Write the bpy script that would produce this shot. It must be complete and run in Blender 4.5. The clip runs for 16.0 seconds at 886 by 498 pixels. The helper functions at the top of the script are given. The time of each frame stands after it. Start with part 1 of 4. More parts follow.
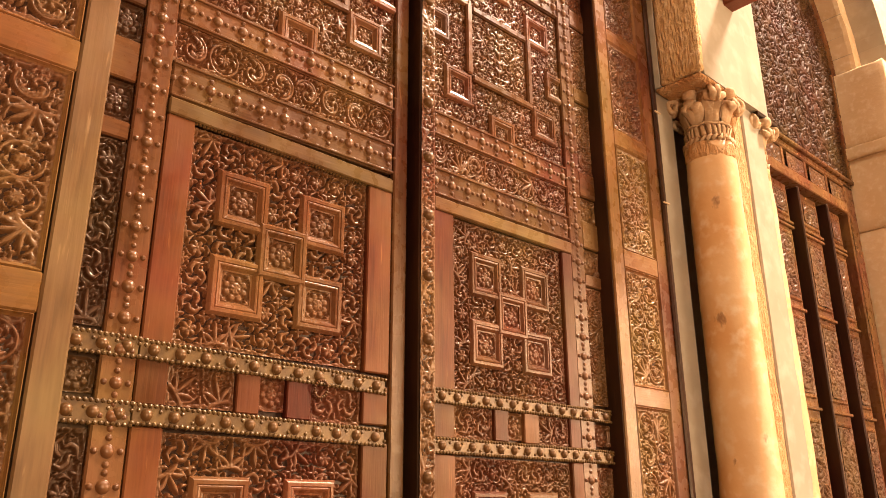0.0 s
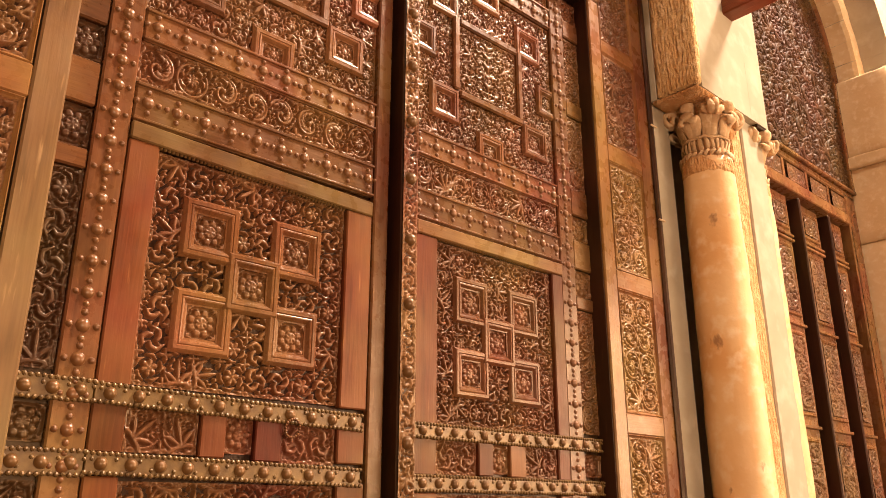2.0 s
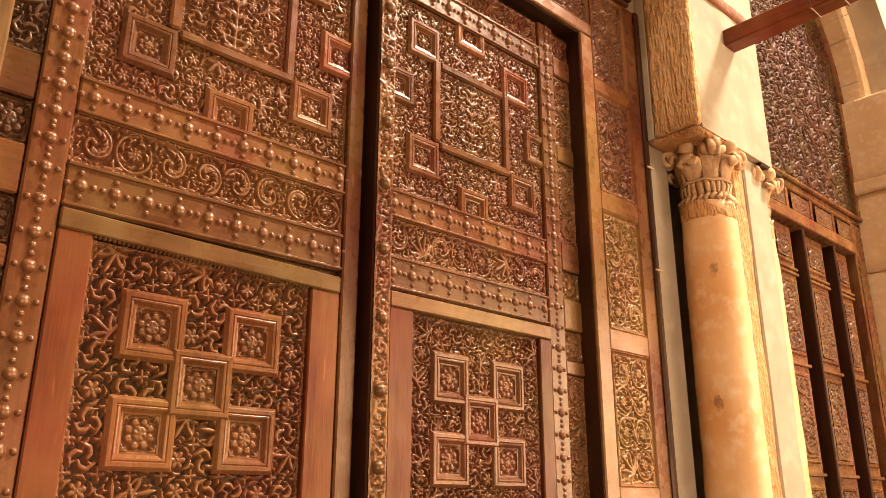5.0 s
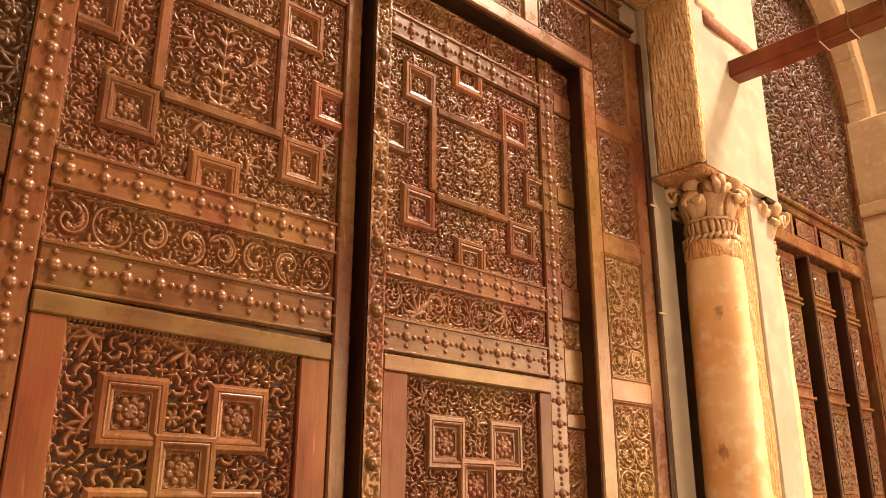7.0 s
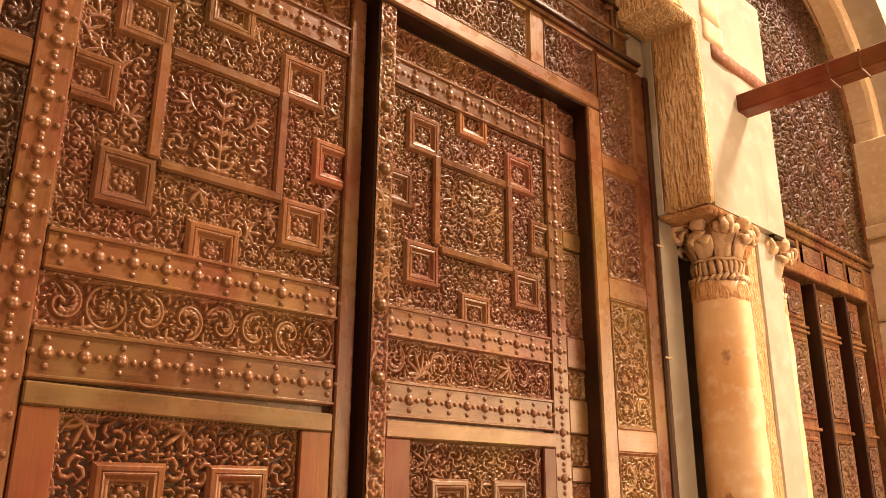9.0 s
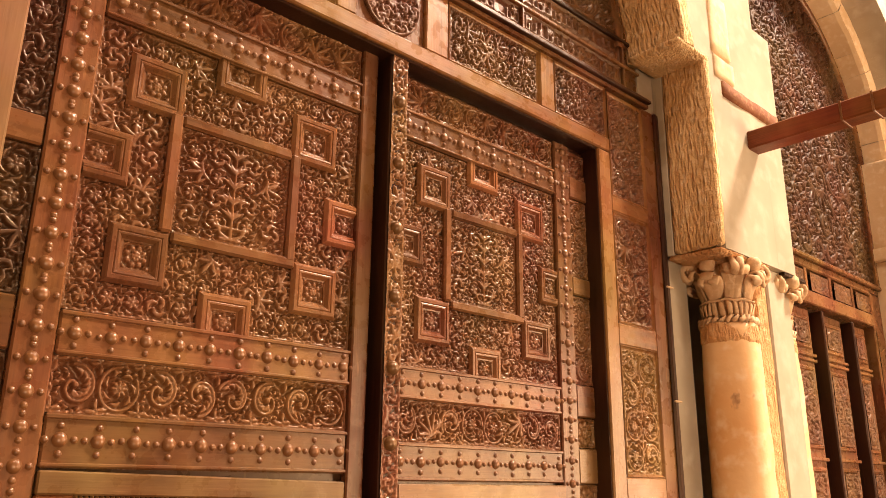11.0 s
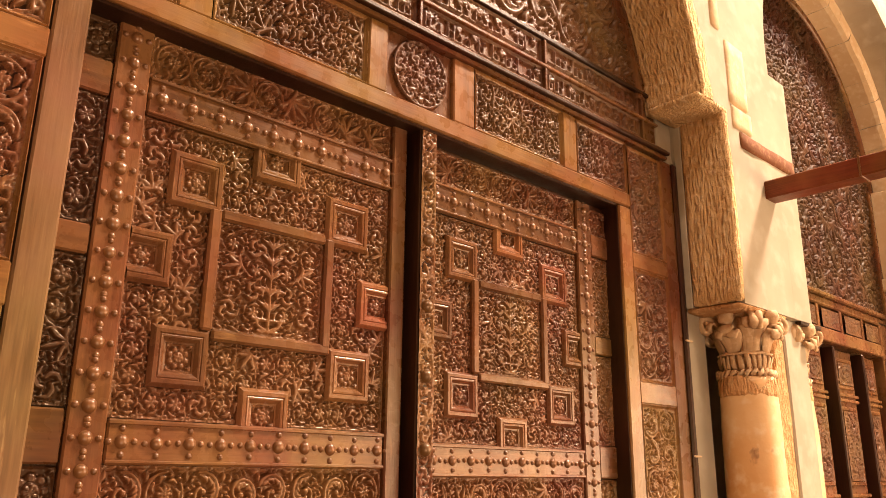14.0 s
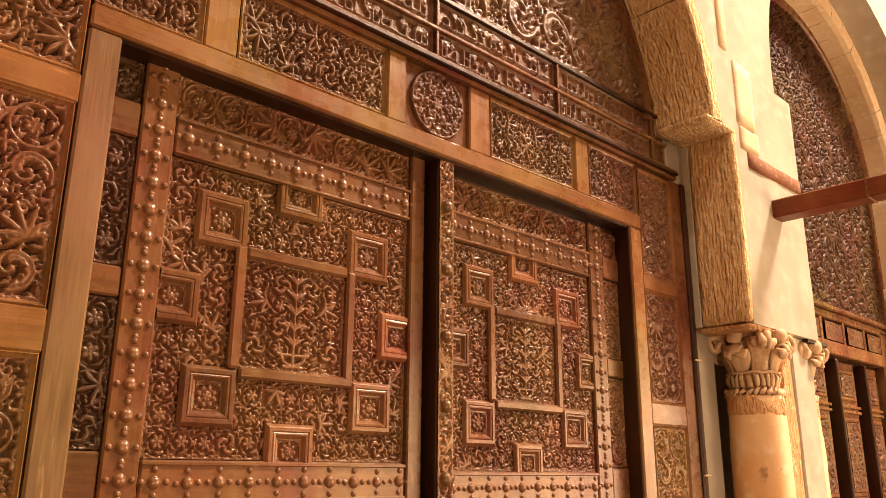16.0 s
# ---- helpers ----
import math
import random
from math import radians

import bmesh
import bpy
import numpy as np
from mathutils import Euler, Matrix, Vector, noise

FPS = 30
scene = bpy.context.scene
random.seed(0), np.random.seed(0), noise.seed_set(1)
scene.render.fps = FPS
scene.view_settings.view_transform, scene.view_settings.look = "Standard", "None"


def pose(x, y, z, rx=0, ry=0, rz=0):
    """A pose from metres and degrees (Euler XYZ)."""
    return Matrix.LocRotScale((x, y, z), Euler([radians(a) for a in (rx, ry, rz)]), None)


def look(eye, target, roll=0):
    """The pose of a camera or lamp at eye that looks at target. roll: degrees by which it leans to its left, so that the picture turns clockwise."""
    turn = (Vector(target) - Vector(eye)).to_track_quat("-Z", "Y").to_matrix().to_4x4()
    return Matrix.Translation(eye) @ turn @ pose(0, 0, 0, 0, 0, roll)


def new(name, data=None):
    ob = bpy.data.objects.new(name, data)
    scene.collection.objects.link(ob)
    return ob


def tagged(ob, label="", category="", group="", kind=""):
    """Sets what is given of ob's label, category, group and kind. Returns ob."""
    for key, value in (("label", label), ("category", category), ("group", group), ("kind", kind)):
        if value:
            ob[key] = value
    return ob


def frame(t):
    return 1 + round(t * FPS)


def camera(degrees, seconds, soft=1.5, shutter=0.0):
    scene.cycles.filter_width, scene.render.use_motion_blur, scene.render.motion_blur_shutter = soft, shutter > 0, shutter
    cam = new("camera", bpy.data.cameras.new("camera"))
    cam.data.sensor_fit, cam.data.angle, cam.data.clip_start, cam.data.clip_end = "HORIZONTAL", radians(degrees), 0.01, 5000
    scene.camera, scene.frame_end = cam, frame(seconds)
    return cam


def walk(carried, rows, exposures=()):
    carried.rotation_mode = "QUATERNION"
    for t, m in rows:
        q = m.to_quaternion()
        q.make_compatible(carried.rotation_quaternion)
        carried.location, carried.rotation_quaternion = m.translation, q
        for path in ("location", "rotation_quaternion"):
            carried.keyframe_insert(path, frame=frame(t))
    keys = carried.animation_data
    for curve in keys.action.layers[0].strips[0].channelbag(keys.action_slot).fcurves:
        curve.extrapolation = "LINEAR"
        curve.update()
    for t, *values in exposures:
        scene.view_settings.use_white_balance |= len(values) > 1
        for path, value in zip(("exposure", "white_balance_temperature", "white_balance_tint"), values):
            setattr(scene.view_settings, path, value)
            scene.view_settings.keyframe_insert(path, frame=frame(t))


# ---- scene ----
cam = camera(58.7, 16.0, soft=0.6)
PATH = [
    (0, (-0.438, -0.1, 1.223), (0.855, 1.287, 1.86), -0.2),
    (0.5, (-0.42, -0.097, 1.259), (0.875, 1.29, 1.888), -0.1),
    (1, (-0.385, -0.092, 1.29), (0.908, 1.296, 1.922), -0.0),
    (1.5, (-0.351, -0.09, 1.325), (0.94, 1.3, 1.958), 0.1),
    (2, (-0.311, -0.077, 1.384), (0.981, 1.314, 2.014), 0.1),
    (2.5, (-0.279, -0.072, 1.424), (1.011, 1.32, 2.054), 0.1),
    (3, (-0.24, -0.065, 1.498), (1.051, 1.329, 2.123), 0.3),
    (3.5, (-0.209, -0.06, 1.563), (1.082, 1.336, 2.183), 0.3),
    (4, (-0.176, -0.044, 1.628), (1.116, 1.351, 2.249), 0.2),
    (6.5, (-0.092, 0.003, 1.973), (1.206, 1.399, 2.581), 0.2),
    (7, (-0.086, 0.006, 2.038), (1.211, 1.402, 2.645), 0.2),
    (7.5, (-0.087, 0.01, 2.124), (1.213, 1.407, 2.723), 0.3),
    (8, (-0.09, 0.012, 2.187), (1.212, 1.41, 2.781), 0.3),
    (8.5, (-0.093, 0.01, 2.238), (1.207, 1.409, 2.829), 0.4),
    (9, (-0.103, 0.012, 2.311), (1.198, 1.412, 2.898), 0.4),
    (11.5, (-0.196, -0.004, 2.618), (1.107, 1.405, 3.183), 0.7),
    (12, (-0.223, -0.001, 2.677), (1.083, 1.407, 3.237), 0.7),
    (12.5, (-0.253, 0.003, 2.733), (1.054, 1.41, 3.291), 0.7),
    (13, (-0.286, 0.002, 2.789), (1.023, 1.41, 3.343), 0.7),
    (13.5, (-0.315, 0.001, 2.828), (0.994, 1.408, 3.38), 0.7),
    (14, (-0.347, 0.003, 2.87), (0.964, 1.409, 3.422), 0.6),
    (14.5, (-0.376, 0.007, 2.905), (0.938, 1.411, 3.453), 0.5),
    (15, (-0.407, 0.006, 2.945), (0.911, 1.41, 3.485), 0.5),
    (15.5, (-0.438, 0.005, 2.976), (0.88, 1.409, 3.514), 0.5),
    (16, (-0.463, 0.018, 2.987), (0.859, 1.416, 3.531), 0.4),
]
walk(cam, [(t, look(eye, target, roll)) for t, eye, target, roll in PATH], [(0, -0.06), (4, -0.08), (8, -0.12), (12, -0.14), (16, -0.24)])

# ---- light ----
world = bpy.data.worlds.new("sky")
scene.world = world
world.use_nodes = True
wn = world.node_tree
sky = wn.nodes.new("ShaderNodeTexSky")
sky.sky_type, sky.sun_disc = "NISHITA", False
sky.sun_elevation, sky.sun_rotation = radians(55), radians(-20)
wn.nodes["Background"].inputs["Strength"].default_value = 0.06
wn.links.new(sky.outputs[0], wn.nodes["Background"].inputs["Color"])
sun_data = bpy.data.lights.new("sun", "SUN")
sun_data.energy, sun_data.angle, sun_data.color = 3.0, radians(0.5), (1.0, 0.9, 0.75)
sun = new("sun", sun_data)
sun.matrix_world = look((6, 8, 12), (3, 0, 0))


def added_daylight(x, z, w, h, watts, target, color=(1.0, 0.77, 0.60)):
    d = bpy.data.lights.new("added_daylight", "AREA")
    d.shape, d.size, d.size_y, d.energy, d.color = "RECTANGLE", w, h, watts, color
    ob = new("added_daylight", d)
    ob.matrix_world = look((x, -3.42, z), target)
    return ob


# added lamps: sky light from invented high windows, warm paving light from unseen openings
added_daylight(10.2, 14.4, 2.4, 1.9, 8400, (2.6, 2.3, 3.2))
added_daylight(0.4, 14.4, 1.8, 1.8, 900, (2.4, 2.2, 4.0))
added_daylight(8.4, 2.8, 6.0, 3.2, 900, (3.2, 2.3, 2.4), (1.0, 0.68, 0.43))
added_daylight(0.0, 1.5, 2.6, 2.2, 230, (0.6, 2.3, 2.2), (1.0, 0.68, 0.43))


# ---- materials ----
def nodes_of(name):
    m = bpy.data.materials.new(name)
    m.use_nodes = True
    t = m.node_tree
    return m, t, t.nodes["Principled BSDF"]


def mixed(t, fac, a, b):
    n = t.nodes.new("ShaderNodeMix")
    n.data_type = "RGBA"
    for sock, v in ((n.inputs[0], fac), (n.inputs[6], a), (n.inputs[7], b)):
        if hasattr(v, "links") or hasattr(v, "is_output"):
            t.links.new(v, sock)
        else:
            sock.default_value = v if not isinstance(v, tuple) else (*v, 1)
    return n.outputs[2]


def ramp(t, fac, lo, hi):
    n = t.nodes.new("ShaderNodeMapRange")
    n.inputs[1].default_value, n.inputs[2].default_value = lo, hi
    t.links.new(fac, n.inputs[0])
    return n.outputs[0]


def noised(t, coord, scale, detail=4, stretch=(1, 1, 1)):
    mp = t.nodes.new("ShaderNodeMapping")
    mp.inputs["Scale"].default_value = stretch
    t.links.new(coord, mp.inputs[0])
    n = t.nodes.new("ShaderNodeTexNoise")
    n.inputs["Scale"].default_value, n.inputs["Detail"].default_value = scale, detail
    t.links.new(mp.outputs[0], n.inputs["Vector"])
    return n.outputs[0]


def bumped(t, bsdf, height, strength, distance):
    b = t.nodes.new("ShaderNodeBump")
    b.inputs["Strength"].default_value, b.inputs["Distance"].default_value = strength, distance
    t.links.new(height, b.inputs["Height"])
    t.links.new(b.outputs[0], bsdf.inputs["Normal"])


def wood(name, dark, light, worn, grain=(1, 1, 0.06), rough=0.3, relief=0.3, random_fac=0.4, gloss=0.38):
    """Old varnished wood: soft blotches of red and olive brown, fine grain, rubbed and scratched spots."""
    m, t, p = nodes_of(name)
    co = t.nodes.new("ShaderNodeTexCoord").outputs["Object"]
    across = tuple(0.09 if g < 0.5 else 1 for g in grain)
    fine = noised(t, co, 120, 5, grain)
    broad = noised(t, co, 4, 5, (1, 1, 0.5))
    patch = noised(t, co, 17, 8)
    streak = noised(t, co, 30, 6, across)
    hue = noised(t, co, 2.2, 3)
    c = mixed(t, ramp(t, fine, 0.25, 0.75), dark, light)
    c = mixed(t, ramp(t, streak, 0.52, 0.85), c, tuple(0.5 * v for v in dark))
    c = mixed(t, ramp(t, broad, 0.42, 0.75), c, worn)
    c = mixed(t, ramp(t, noised(t, co, 55, 6, across), 0.66, 0.76), c, tuple(min(1, v * 1.35) for v in worn))
    tone = t.nodes.new("ShaderNodeHueSaturation")
    t.links.new(c, tone.inputs["Color"])
    shift = t.nodes.new("ShaderNodeMapRange")
    shift.inputs[1].default_value, shift.inputs[2].default_value = 0.3, 0.7
    shift.inputs[3].default_value, shift.inputs[4].default_value = 0.480, 0.520
    t.links.new(hue, shift.inputs[0])
    t.links.new(shift.outputs[0], tone.inputs["Hue"])
    mr = t.nodes.new("ShaderNodeMapRange")
    mr.inputs[3].default_value, mr.inputs[4].default_value = 1 - random_fac * 0.6, 1 + random_fac * 0.6
    t.links.new(t.nodes.new("ShaderNodeObjectInfo").outputs["Random"], mr.inputs[0])
    t.links.new(mr.outputs[0], tone.inputs["Value"])
    t.links.new(tone.outputs[0], p.inputs["Base Color"])
    r = t.nodes.new("ShaderNodeMapRange")
    r.inputs[1].default_value, r.inputs[2].default_value = 0.3, 0.7
    r.inputs[3].default_value, r.inputs[4].default_value = rough - 0.11, rough + 0.05
    t.links.new(patch, r.inputs[0])
    t.links.new(r.outputs[0], p.inputs["Roughness"])
    p.inputs["Specular IOR Level"].default_value = gloss
    p.inputs["Specular Tint"].default_value = (1.0, 0.80, 0.58, 1)   # amber varnish
    add = t.nodes.new("ShaderNodeMath")
    add.operation = "MULTIPLY_ADD"
    add.inputs[1].default_value = 1.5
    t.links.new(noised(t, co, 9, 3), add.inputs[0])
    t.links.new(fine, add.inputs[2])
    bumped(t, p, add.outputs[0], relief, 0.002)
    return m


CARVED = wood("carved_wood", (0.0880, 0.0305, 0.0120), (0.1590, 0.0630, 0.0250), (0.2000, 0.0910, 0.0360), (1, 1, 0.3), 0.32, 0.12, 0.15, 0.36)
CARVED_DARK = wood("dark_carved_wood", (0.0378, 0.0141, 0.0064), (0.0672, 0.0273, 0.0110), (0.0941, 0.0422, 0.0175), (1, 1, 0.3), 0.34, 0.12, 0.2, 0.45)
SQUARE = wood("russet_wood", (0.1260, 0.0440, 0.0166), (0.1890, 0.0722, 0.0267), (0.2201, 0.1038, 0.0396), rough=0.30, random_fac=0.5)
BROWN = wood("brown_wood", (0.0850, 0.0300, 0.0118), (0.1430, 0.0545, 0.0205), (0.1880, 0.0870, 0.0335), rough=0.32)
BROWN_H = wood("brown_wood_across", (0.0850, 0.0308, 0.0118), (0.1430, 0.0562, 0.0205), (0.1880, 0.0890, 0.0335), (0.06, 1, 1), rough=0.32)
RED = wood("red_wood", (0.088, 0.0230, 0.0085), (0.138, 0.0400, 0.0140), (0.175, 0.0700, 0.0240), rough=0.40, gloss=0.25)
JAMB = wood("honey_wood", (0.140, 0.0560, 0.0172), (0.222, 0.0965, 0.0290), (0.255, 0.1290, 0.0440), rough=0.32, random_fac=0.2)
JAMB_H = wood("honey_wood_across", (0.140, 0.0560, 0.0172), (0.222, 0.0965, 0.0290), (0.255, 0.1290, 0.0440), (0.06, 1, 1), rough=0.32, random_fac=0.2)
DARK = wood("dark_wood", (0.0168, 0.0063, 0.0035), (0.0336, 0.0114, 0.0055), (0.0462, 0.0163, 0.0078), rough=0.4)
GOLDEN = wood("golden_wood_across", (0.1075, 0.0484, 0.0161), (0.1613, 0.0827, 0.0285), (0.1949, 0.1109, 0.0414), (0.06, 1, 1), 0.34)
# brighter golden copy of CARVED: the glow on the lower jamb panels as colour
CARVED_LIT = wood("lit_carved_wood", (0.150, 0.066, 0.0190), (0.240, 0.124, 0.0390), (0.285, 0.165, 0.058), (1, 1, 0.3), 0.32, 0.15, 0.1)
# darker and rougher than CARVED, for the upper carving and the far door
CARVED_DULL = wood("dull_carved_wood", (0.066, 0.024, 0.0095), (0.112, 0.045, 0.0170), (0.150, 0.068, 0.026), (1, 1, 0.3), 0.45, 0.1, 0.1, 0.25)
OLD = wood("old_dull_wood", (0.036, 0.0135, 0.0058), (0.062, 0.0255, 0.0100), (0.085, 0.0390, 0.0155), (1, 1, 0.3), 0.55, 0.1, 0.1, 0.12)
WEATHERED = wood("weathered_wood", (0.120, 0.0570, 0.0240), (0.190, 0.0980, 0.0430), (0.225, 0.1280, 0.0600), rough=0.40, random_fac=0.2)
BEAM = wood("beam_wood", (0.094, 0.0189, 0.0066), (0.166, 0.0387, 0.0131), (0.208, 0.0688, 0.0246), (1, 0.06, 1), 0.45)


def metal(name, dark, light, metallic, rough):
    m, t, p = nodes_of(name)
    co = t.nodes.new("ShaderNodeTexCoord").outputs["Object"]
    n1, n2 = noised(t, co, 30, 6), noised(t, co, 300, 3)
    t.links.new(mixed(t, ramp(t, n1, 0.35, 0.65), dark, light), p.inputs["Base Color"])
    p.inputs["Metallic"].default_value, p.inputs["Roughness"].default_value = metallic, rough
    bumped(t, p, n2, 0.25, 0.001)
    return m


BRASS = metal("old_brass", (0.110, 0.057, 0.016), (0.185, 0.106, 0.032), 0.2, 0.38)
STUD = metal("painted_iron_stud", (0.12, 0.046, 0.015), (0.20, 0.086, 0.029), 0.1, 0.30)
BOSS = metal("rubbed_brass", (0.110, 0.050, 0.015), (0.175, 0.086, 0.027), 0.2, 0.32)


def masonry(name, a, b, c, bump=0.6, dist=0.012, scale=14.0, chisel=0.0, rough=0.85, spots=None):
    m, t, p = nodes_of(name)
    co = t.nodes.new("ShaderNodeTexCoord").outputs["Object"]
    big, mid, fine = noised(t, co, 3.0, 4), noised(t, co, scale, 7), noised(t, co, 62, 5, (1, 1, 0.22))
    col = mixed(t, ramp(t, big, 0.35, 0.65), a, b)
    col = mixed(t, ramp(t, mid, 0.5, 0.72), col, c)
    if spots:
        col = mixed(t, ramp(t, noised(t, co, 7.0, 9, (1, 1, 0.55)), 0.66, 0.70), col, spots)
    t.links.new(col, p.inputs["Base Color"])
    p.inputs["Roughness"].default_value = rough
    p.inputs["Specular IOR Level"].default_value = 0.25
    add = t.nodes.new("ShaderNodeMath")
    add.operation = "MULTIPLY_ADD"
    t.links.new(fine, add.inputs[0])
    add.inputs[1].default_value = chisel
    t.links.new(mid, add.inputs[2])
    bumped(t, p, add.outputs[0], bump, dist)
    return m


PLASTER = masonry("lime_plaster", (0.425, 0.358, 0.255), (0.37, 0.305, 0.212), (0.465, 0.40, 0.30), 0.15, 0.006, 8)
STONE = masonry("rough_limestone", (0.72, 0.47, 0.22), (0.64, 0.39, 0.17), (0.78, 0.57, 0.32), 0.9, 0.03, 22, 1.3)
BLOCK = masonry("pale_limestone", (0.68, 0.50, 0.30), (0.62, 0.43, 0.24), (0.72, 0.57, 0.37), 0.4, 0.01, 18, 0.3)
MARBLE = masonry("column_stone", (0.74, 0.49, 0.25), (0.67, 0.37, 0.15), (0.78, 0.59, 0.36), 0.5, 0.008, 13, 0.1, 0.45, (0.36, 0.19, 0.085))
STRIP = masonry("orange_stone", (0.60, 0.32, 0.13), (0.52, 0.26, 0.10), (0.66, 0.42, 0.21), 0.9, 0.024, 24, 1.2)
CAPITAL = masonry("capital_stone", (0.62, 0.42, 0.24), (0.54, 0.34, 0.18), (0.70, 0.52, 0.33), 0.6, 0.006, 40, 0.2)
DARK_FLOOR = masonry("dark_floor", (0.09, 0.06, 0.04), (0.07, 0.045, 0.03), (0.11, 0.08, 0.05), 0.4, 0.008, 60)
OCHRE = masonry("ochre_plaster", (0.52, 0.34, 0.17), (0.46, 0.29, 0.14), (0.56, 0.39, 0.21), 0.2, 0.006, 6)
EARTH = masonry("brown_plaster", (0.22, 0.145, 0.085), (0.18, 0.115, 0.065), (0.25, 0.17, 0.10), 0.2, 0.006, 6)
FLOOR = masonry("paving_stone", (0.42, 0.35, 0.26), (0.36, 0.29, 0.2), (0.48, 0.42, 0.33), 0.4, 0.008, 12)
BANDS = masonry("brown_band_stone", (0.20, 0.075, 0.03), (0.26, 0.11, 0.045), (0.32, 0.16, 0.07), 0.6, 0.006, 30)

# ---- building helpers ----
WORLD = {}


def thing(name, at, label, category, group="", kind=""):
    e = new(name)
    e.empty_display_size = 0.1
    e.location = at
    WORLD[e] = Matrix.Translation(at)
    return tagged(e, label, category, group, kind)


def hang(ob, parent, m=None):
    """Puts ob, at the world pose m, under parent."""
    m = m or Matrix()
    WORLD[ob] = m
    if parent:
        ob.parent = parent
        ob.matrix_parent_inverse = WORLD[parent].inverted()
    ob.matrix_basis = m
    return ob


def mesh_of(name, bm, material, smooth=False):
    me = bpy.data.meshes.new(name)
    bmesh.ops.recalc_face_normals(bm, faces=bm.faces)
    if smooth:
        for f in bm.faces:
            f.smooth = True
    bm.to_mesh(me)
    bm.free()
    me.materials.append(material)
    return me


def part(name, bm, material, parent, label="", smooth=False, m=None):
    ob = hang(new(name, mesh_of(name, bm, material, smooth)), parent, m)
    return tagged(ob, label)


def add_box(bm, x0, x1, y0, y1, z0, z1, bevel=0.004, slope=0.0):
    """A bevelled board; slope lowers its +x end by that much a metre."""
    b2 = bmesh.new()
    bmesh.ops.create_cube(b2, size=1)
    for v in b2.verts:
        x = x0 if v.co.x < 0 else x1
        v.co = (x, y0 if v.co.y < 0 else y1, (z0 if v.co.z < 0 else z1) - slope * (x - x0))
    if bevel:
        bmesh.ops.bevel(b2, geom=list(b2.edges), offset=bevel, segments=1, affect="EDGES")
    tmp = bpy.data.meshes.new("tmp")
    b2.to_mesh(tmp)
    b2.free()
    bm.from_mesh(tmp)
    bpy.data.meshes.remove(tmp)
    return bm


def board(name, x0, x1, y0, y1, z0, z1, material, parent, bevel=0.004, label="", slope=0.0):
    return part(name, add_box(bmesh.new(), x0, x1, y0, y1, z0, z1, bevel, slope), material, parent, label)


FRAME_PROFILE = ((0, -0.004), (0.001, 0.007), (0.009, 0.016), (0.013, 0.019), (0.024, 0.019), (0.027, 0.016), (0.031, 0.018), (0.036, 0.017), (0.044, 0.009), (0.047, 0.006), (0.053, 0.005), (0.054, -0.004))


def add_ring(bm, x0, x1, z0, z1, y, profile=FRAME_PROFILE, scale=1.0, skip=""):
    """A mitred, moulded frame on the plane y, towards -y. skip: sides left away, of l, r, b, t."""
    loops = []
    for off, up in profile:
        off, up = off * scale, up * scale
        a, b = x0 + off * ("l" not in skip), x1 - off * ("r" not in skip)
        c, d = z0 + off * ("b" not in skip), z1 - off * ("t" not in skip)
        loops.append([bm.verts.new((x, y - up, z)) for x, z in ((a, c), (b, c), (b, d), (a, d))])
    for a, b in zip(loops, loops[1:]):
        for k, side in enumerate("brtl"):
            if side not in skip:
                bm.faces.new((a[k], a[(k + 1) % 4], b[(k + 1) % 4], b[k]))
    return bm


def add_dome(bm, x, y, z, r, up, seg=8, rings=2):
    """A nail head on the plane y, towards -y."""
    base = [bm.verts.new((x + r * math.cos(2 * math.pi * k / seg), y, z + r * math.sin(2 * math.pi * k / seg))) for k in range(seg)]
    for i in range(1, rings + 1):
        a = i / rings * math.pi / 2
        if i == rings:
            tip = bm.verts.new((x, y - up, z))
            for k in range(seg):
                bm.faces.new((base[k], base[(k + 1) % seg], tip))
        else:
            ring = [bm.verts.new((x + r * math.cos(a) * math.cos(2 * math.pi * k / seg), y - up * math.sin(a), z + r * math.cos(a) * math.sin(2 * math.pi * k / seg))) for k in range(seg)]
            for k in range(seg):
                bm.faces.new((base[k], base[(k + 1) % seg], ring[(k + 1) % seg], ring[k]))
            base = ring


